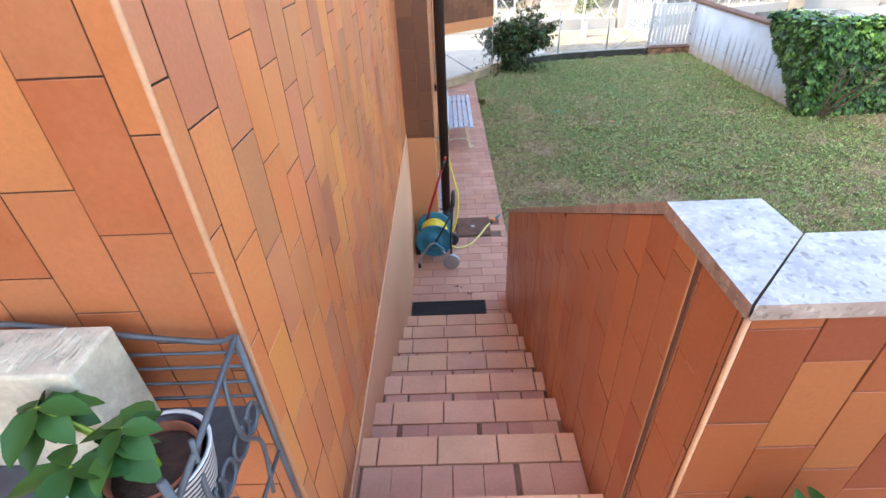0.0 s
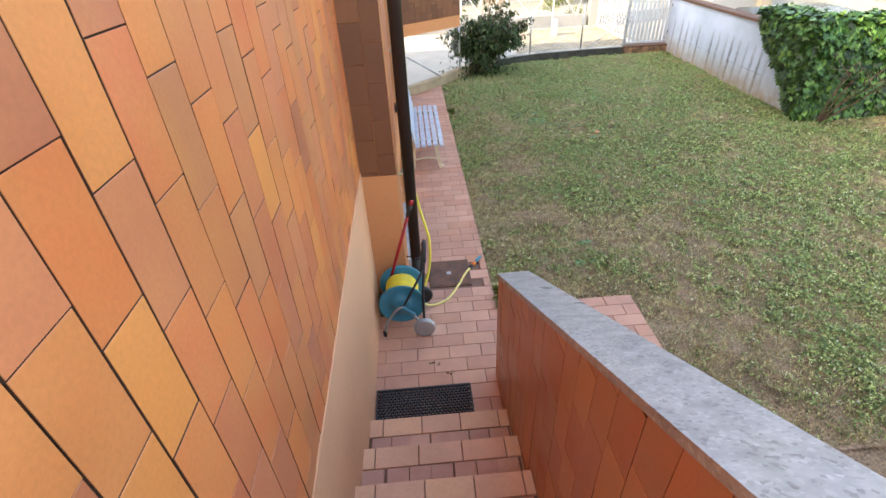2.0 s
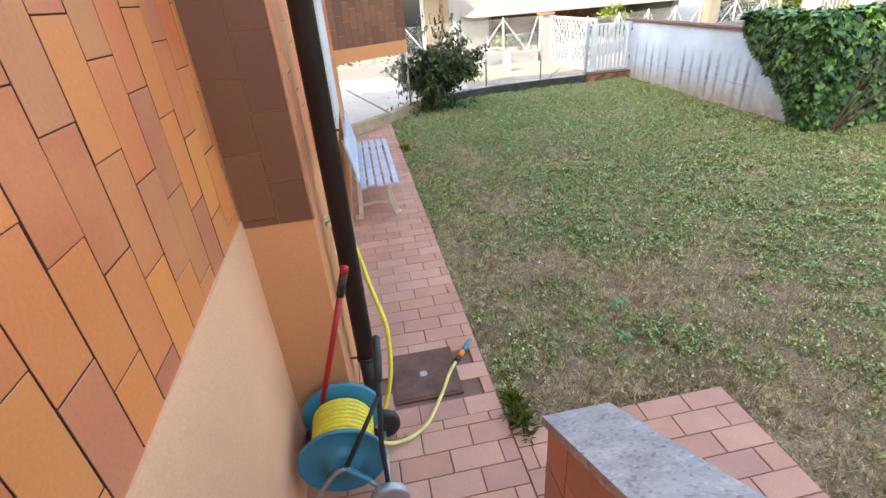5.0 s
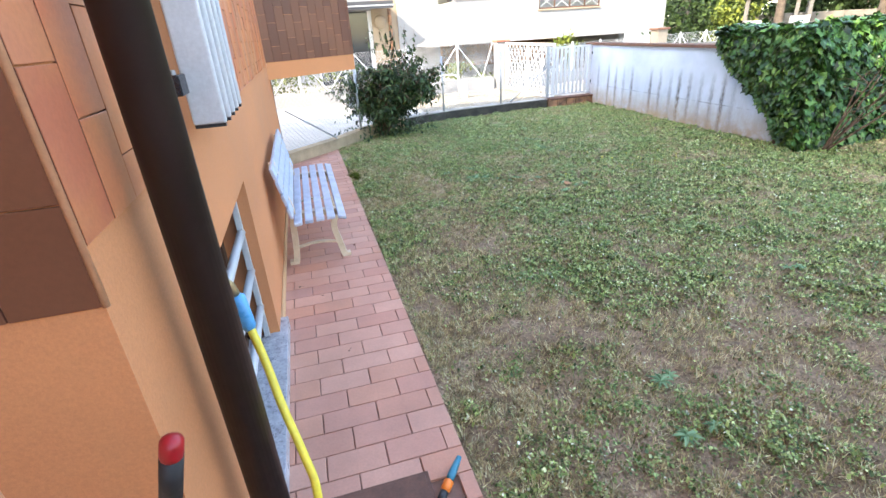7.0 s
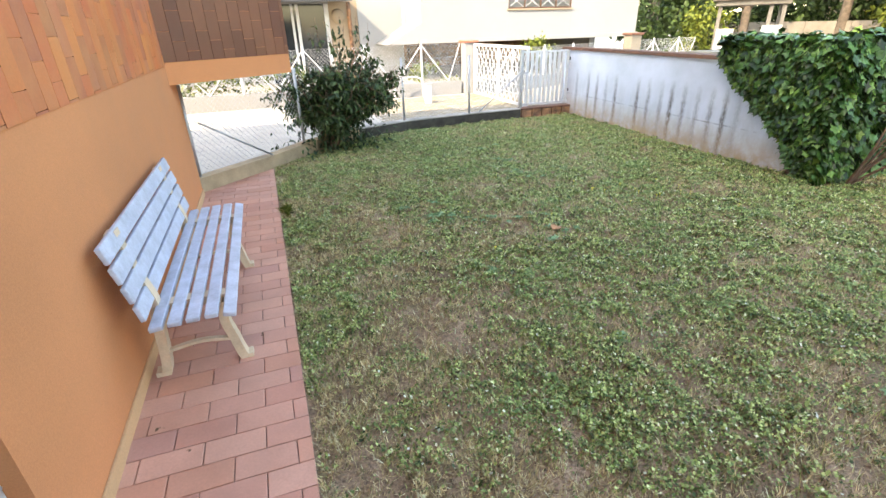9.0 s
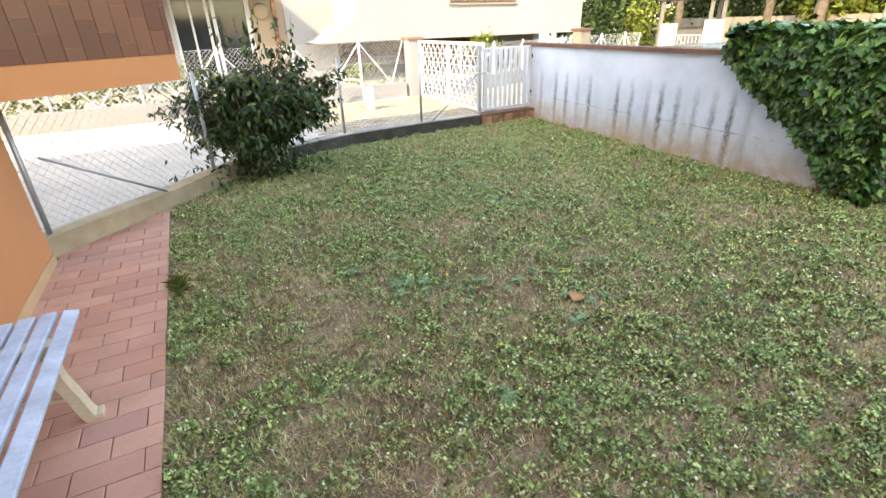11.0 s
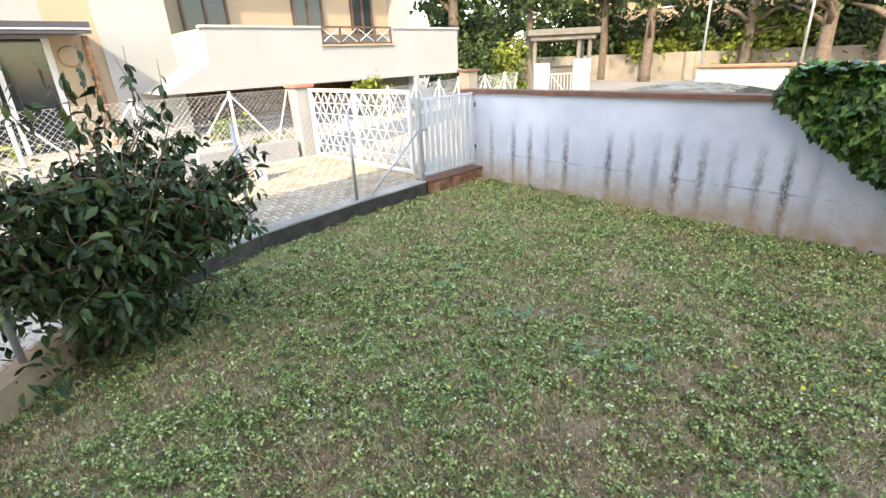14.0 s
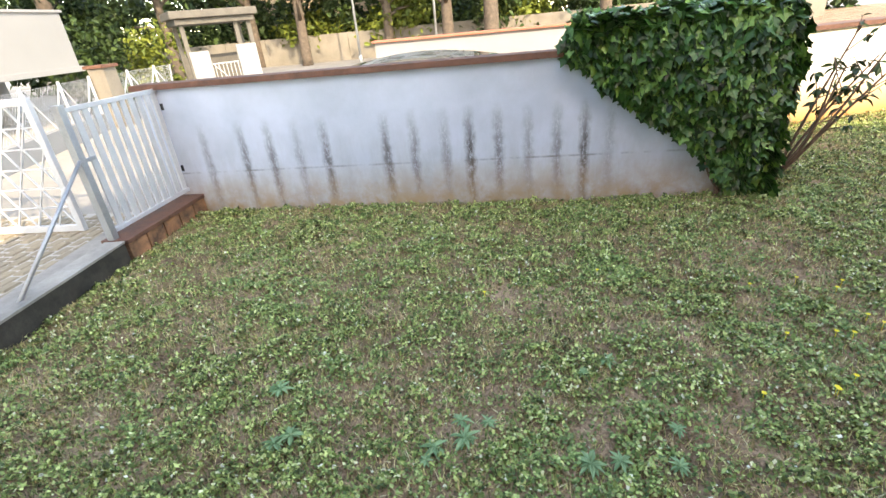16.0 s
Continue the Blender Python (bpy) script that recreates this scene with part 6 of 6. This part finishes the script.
def car(label, x, y, rz, paint, scale=1.0):
    ob = empty("parked_car", x, y, -0.1, rz)
    tagged(ob, label, "car")
    base = pose(x, y, -0.1, 0, 0, rz) @ Matrix.Diagonal((1, 1, scale, 1))
    bm = bmesh.new()
    prism(bm, [(-2.05, 0.25), (2.05, 0.25), (2.1, 0.6), (1.95, 0.82), (1.1, 0.92), (-1.9, 0.95), (-2.1, 0.7)], "y", -0.82, 0.82)
    bmesh.ops.bevel(bm, geom=bm.edges[:], offset=0.07, segments=3, affect="EDGES")
    bm.transform(base)
    part("body", bm, paint, ob, smooth=True)
    bm = bmesh.new()
    arch = [(-0.35 + 1.5 * math.cos(k * math.pi / 14), 0.9 + 0.56 * math.sin(k * math.pi / 14) ** 0.8) for k in range(15)]
    prism(bm, arch, "y", -0.70, 0.70)
    bmesh.ops.bevel(bm, geom=bm.edges[:], offset=0.09, segments=3, affect="EDGES")
    bm.transform(base)
    part("cabin", bm, GLASS, ob, "dark car windows", True)
    bm = bmesh.new()
    outer = [(-0.35 + 1.12 * math.cos(k * math.pi / 12), 1.10 + 0.385 * math.sin(k * math.pi / 12)) for k in range(2, 11)]
    inner = [(x * 0.985 - 0.005, z - 0.05) for x, z in outer]
    prism(bm, outer + inner[::-1], "y", -0.64, 0.64)
    bm.transform(base)
    part("roof", bm, paint, ob)
    for wx in (-1.3, 1.3):
        for wy in (-0.78, 0.78):
            m = base @ Matrix.Translation((wx, wy, 0.32)) @ Matrix.Rotation(radians(90), 4, "X")
            w = part("wheel", lathe([(0.2, -0.1), (0.30, -0.1), (0.32, -0.07), (0.32, 0.07), (0.30, 0.1), (0.2, 0.1)], 22, m=m), BLACK, ob, "", True)
            part("rim", lathe([(0.19, -0.08), (0.05, -0.09), (0.05, 0.09), (0.19, 0.08)], 16, m=m), GREY_METAL, w, "", True)


car("grey parked car behind the garden wall", 8.4, 11.75, 93, CAR_GREY, 0.86)
for i, (x, y) in enumerate(((27.0, 17.2), (27.2, 13.4))):
    lp = empty("street_pole", x, y, -0.1)
    tagged(lp, "thin grey metal street pole", "pole")
    part("shaft", tube([(x, y, -0.1), (x, y, 7.0)], [0.06, 0.045], 10), GREY_METAL, lp, smooth=True)
    part("collar", tube([(x, y, -0.1), (x, y, 0.3)], 0.085, 10), GREY_METAL, lp, smooth=True)
far_house = empty("far_house", 40, 22, 0)
tagged(far_house, "cream house behind the trees across the street", "house")
part("wall", box(38, 46, 14, 30, 0, 7), CREAM_PLASTER, far_house)
part("roof", box(37.4, 46.6, 13.4, 30.6, 7.01, 7.4), RED_TILE, far_house)
for k in range(4):
    for z in (1.0, 4.2):
        wn = part("window", box(37.93, 37.995, 15.5 + k * 3.6, 16.7 + k * 3.6, z, z + 1.5), GLASS_DARK, far_house)
        part("frame", box(37.9, 37.935, 15.4 + k * 3.6, 16.8 + k * 3.6, z - 0.08, z), WHITE_METAL, wn)
pier = empty("wall_pier", 13.3, 19.6, 0)
tagged(pier, "weathered stone fence pier beside the street", "pier")
part("shaft", box(13.1, 13.5, 19.3, 19.7, -0.12, 1.2, 0.01), GREY_WALL, pier)
part("cap", box(13.05, 13.55, 19.25, 19.75, 1.201, 1.27, 0.01), RUST, pier)

# ---- pieces: cladding, path, steps ----
# stair wall: pieces run along y, up z, facing +x
b_stair = pose(XS, 0, 0, 90, 0, 90)
clad(wall, b_stair, bond(YC + 0.006, YR - 0.004, 1.17, 3.75, 0.126, 0.2635, 0.003, 0.3245, start=-0.069, vstart=0.0275, side=0.0056), CLAD, 1, edge=MORTAR)
rest = bmesh.new()
for p in bond(YC + 0.006, YR - 0.004, 3.75, ROOF, TW, TH, TJ, 1 / 3):
    prism(rest, p, "z", 0, 0.009)
rest.transform(b_stair)
tagged(part("upper_tiles", rest, CLAD, wall), kind="stuff")
# near wall, facing -y; darker tiles carry the shade behind the stand
b_near = pose(0, YC + 0.004, 0, 90, 0, 0)
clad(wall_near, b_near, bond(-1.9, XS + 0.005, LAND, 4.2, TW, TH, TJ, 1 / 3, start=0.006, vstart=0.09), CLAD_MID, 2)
filler = put("wall_end", box(XS - 0.3, XS, YC + 0.003, YC + 0.02, 0, ROOF), MORTAR_RED)
structure(filler, "end of the tile-clad house wall", "wall")
# brown tiles on the return wall
b_ret = pose(0, YR, 0, 90, 0, 0)
clad(wall_return, b_ret, bond(XS + 0.012, XM + 0.004, 1.27, 4.4, TW + 0.012, TH, TJ, 0.45, vstart=0.03), CLAD_DARK, 3)
# main wall above the plaster
b_main = pose(XM, 0, 0, 90, 0, 90)
clad(wall_main, b_main, bond(YR + 0.012, 5.36, 1.37, 3.4, TW, TH, TJ, 1 / 3), CLAD, 4)
clad(wall_main, b_main, bond(6.10, 10.36, 1.37, 3.0, TW, TH, TJ, 1 / 3, vstart=0.1), CLAD, 5)
# bay front
bd = Vector((1.49 - (XM - 0.02), 11.22 - 10.37))
b_bay = pose(XM - 0.02, 10.37, 0, 90, 0, math.degrees(math.atan2(bd.y, bd.x)))
clad(bay, b_bay, bond(0.02, bd.length, 1.40, 3.6, TW, TH, TJ, 1 / 3), CLAD_DARK, 6)
bd2 = Vector((1.25 - 1.49, 11.5 - 11.22))
b_bay2 = pose(1.49, 11.22, 0, 90, 0, math.degrees(math.atan2(bd2.y, bd2.x)))
clad(bay, b_bay2, bond(0.0, bd2.length, 1.40, 3.6, TW, TH, TJ, 1 / 3), CLAD_DARK, 7)
# parapet, stair side facing -x, and terrace side facing -y
b_par = pose(XP, 0, 0, 90, 0, -90)
cells = []
for p in bond(-PY0 + 0.004, -0.835, 0.0, PZ1, TW, TH, TJ, 2 / 3):
    # below the coping: z <= PZ0 + slope * (y - PY0), y = -u
    q = clip(p, slope, 1.0, PZ0 - slope * PY0)
    # above the steps
    q = clip(q, RISE / TREAD, -1.0, 0.05 - RISE * YN1 / TREAD) if len(q) >= 3 else q
    if len(q) >= 3:
        cells.append(q)
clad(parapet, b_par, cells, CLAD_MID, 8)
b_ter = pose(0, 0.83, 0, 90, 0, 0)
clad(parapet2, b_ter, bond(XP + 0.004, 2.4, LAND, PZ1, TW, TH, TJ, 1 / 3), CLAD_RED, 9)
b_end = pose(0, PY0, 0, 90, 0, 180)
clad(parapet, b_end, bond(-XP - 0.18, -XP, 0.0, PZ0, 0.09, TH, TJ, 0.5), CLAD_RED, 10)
b_out = pose(XP + 0.18, 0, 0, 90, 0, 90)
out = []
for p in bond(1.02, PY0 - 0.004, 0.0, PZ1, TW, TH, TJ, 1 / 3):
    q = clip(p, -slope, 1.0, PZ0 - slope * PY0)
    if len(q) >= 3:
        out.append(q)
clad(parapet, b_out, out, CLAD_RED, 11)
# edge trims
for name, x, y, z0, z1, lab in (("trim_corner", XS + 0.003, YC + 0.002, LAND, 4.2, "pale clay edge strip at the house corner"), ("trim_return", XM + 0.004, YR - 0.004, 1.27, 4.4, "pale clay edge strip on the return wall"), ("trim_parapet", XP + 0.001, 0.829, LAND, PZ1, "pale clay edge strip on the parapet corner")):
    structure(put(name, tube([(x, y, z0), (x, y, z1)], 0.006, 10), TRIM, True), lab, "trim")
structure(put("trim_joint", box(XP - 0.011, XP - 0.001, 0.982, 0.995, LAND - 0.1, PZ1), RUST), "dark expansion joint in the parapet", "trim")
structure(put("trim_joint_edge", box(XP - 0.012, XP - 0.001, 0.996, 1.002, LAND - 0.1, PZ1), TRIM), "pale edge of the expansion joint", "trim")

# path pavers: rows across the path, half-lapped
def pavers(x0, x1, y0, y1, phase=0):
    cells, j, y = [], 0, y0
    while y < y1 - 0.01:
        x = x0 - (0.1275 if (j + phase) % 2 else 0.0) - 0.06
        while x < x1:
            p = [(x, y), (x + 0.2505, y), (x + 0.2505, min(y + 0.128, y1)), (x, min(y + 0.128, y1))]
            for a, b, c in ((-1, 0, -x0), (1, 0, x1)):
                p = clip(p, a, b, c) if len(p) >= 3 else p
            if len(p) >= 3:
                cells.append(p)
            x += 0.255
        y += 0.1325
        j += 1
    return cells


flat_base = pose(0, 0, -0.012)
cells = []
for p in pavers(XS + 0.012, 1.10, 3.285, YR, 0) + pavers(XM + 0.004, 1.10, YR + 0.002 + 0.1325 * 0 + 0.0, 11.7, 1):
    cx, cy = sum(q[0] for q in p) / len(p), sum(q[1] for q in p) / len(p)
    if 0.515 < cx < 0.93 and 4.84 < cy < 5.25:
        continue
    q = p
    # end at the kerb
    d = Vector((1.1 - 0.15, 11.62 - 10.72)).normalized()
    q = clip(q, -d.y, d.x, -d.y * 0.15 + d.x * 10.72 - 0.005)
    if len(q) >= 3:
        cells.append(q)
lay(path, "paver", flat_base, cells, 0.0125, PAVER, 0.10, random.Random(9))
lay(path, "paver", flat_base, pavers(1.106, 2.32, 2.95, 4.52, 1), 0.0125, PAVER, 0.10, random.Random(10))

# steps: a front row of large tiles and a back row of small ones on every tread
for k in range(1, 9):
    y1 = NOSE[k - 1]
    tread = NOSE[k - 1] - NOSE[k] if k < 8 else 0.18
    z = RISE * k - 0.012
    rr = random.Random(100 + k)
    base_k = pose(0, 0, z)
    off = rr.uniform(-0.02, 0.02)
    front, backrow, risers = [], [], []
    depth = 0.124
    for i in range(-1, 5):
        x = XS + 0.014 + i * 0.25 + 0.085 + off
        p = [(x, y1 - depth), (x + 0.244, y1 - depth), (x + 0.244, y1 + 0.004), (x, y1 + 0.004)]
        for a, b, c in ((-1, 0, -(XS + 0.014)), (1, 0, XP - 0.011)):
            p = clip(p, a, b, c) if len(p) >= 3 else p
        front.append(p)
    for i in range(-1, 9):
        x = XS + 0.014 + i * 0.126 + rr.uniform(0, 0.02)
        p = [(x, y1 - tread + 0.003), (x + 0.12, y1 - tread + 0.003), (x + 0.12, y1 - depth - 0.006), (x, y1 - depth - 0.006)]
        for a, b, c in ((-1, 0, -(XS + 0.014)), (1, 0, XP - 0.011)):
            p = clip(p, a, b, c) if len(p) >= 3 else p
        backrow.append(p)
    lay(stairs, "tread_tile", base_k, front, 0.0125, STEP, 0.08, rr)
    lay(stairs, "tread_tile", base_k, backrow, 0.0115, STEP_BACK, 0.08, rr)
    up = pose(0, y1, 0, 90, 0, 180)
    for i in range(4):
        x = XS + 0.014 + i * 0.2275
        risers.append([(-x - 0.222, RISE * (k - 1) + 0.003), (-x, RISE * (k - 1) + 0.003), (-x, RISE * k - 0.014), (-x - 0.222, RISE * k - 0.014)])
    lay(stairs, "riser_tile", up, risers, 0.003, STEP, 0.0, rr)
land_cells = []
for j in range(12):
    for i in range(-8, 5):
        x, y = XS + i * 0.25, YC - 0.26 - j * 0.25
        land_cells.append([(x, y), (x + 0.244, y), (x + 0.244, y + 0.244), (x, y + 0.244)])
lay(landing, "floor_tile", pose(0, 0, LAND - 0.012), [c for c in land_cells if not (XS - 0.01 < c[0][0] < XP)], 0.0125, STEP, 0.05, random.Random(77))
lay(stairs, "floor_tile", pose(0, 0, LAND - 0.012), [c for c in land_cells if XS - 0.01 < c[0][0] < XP - 0.2], 0.0125, STEP, 0.05, random.Random(78))
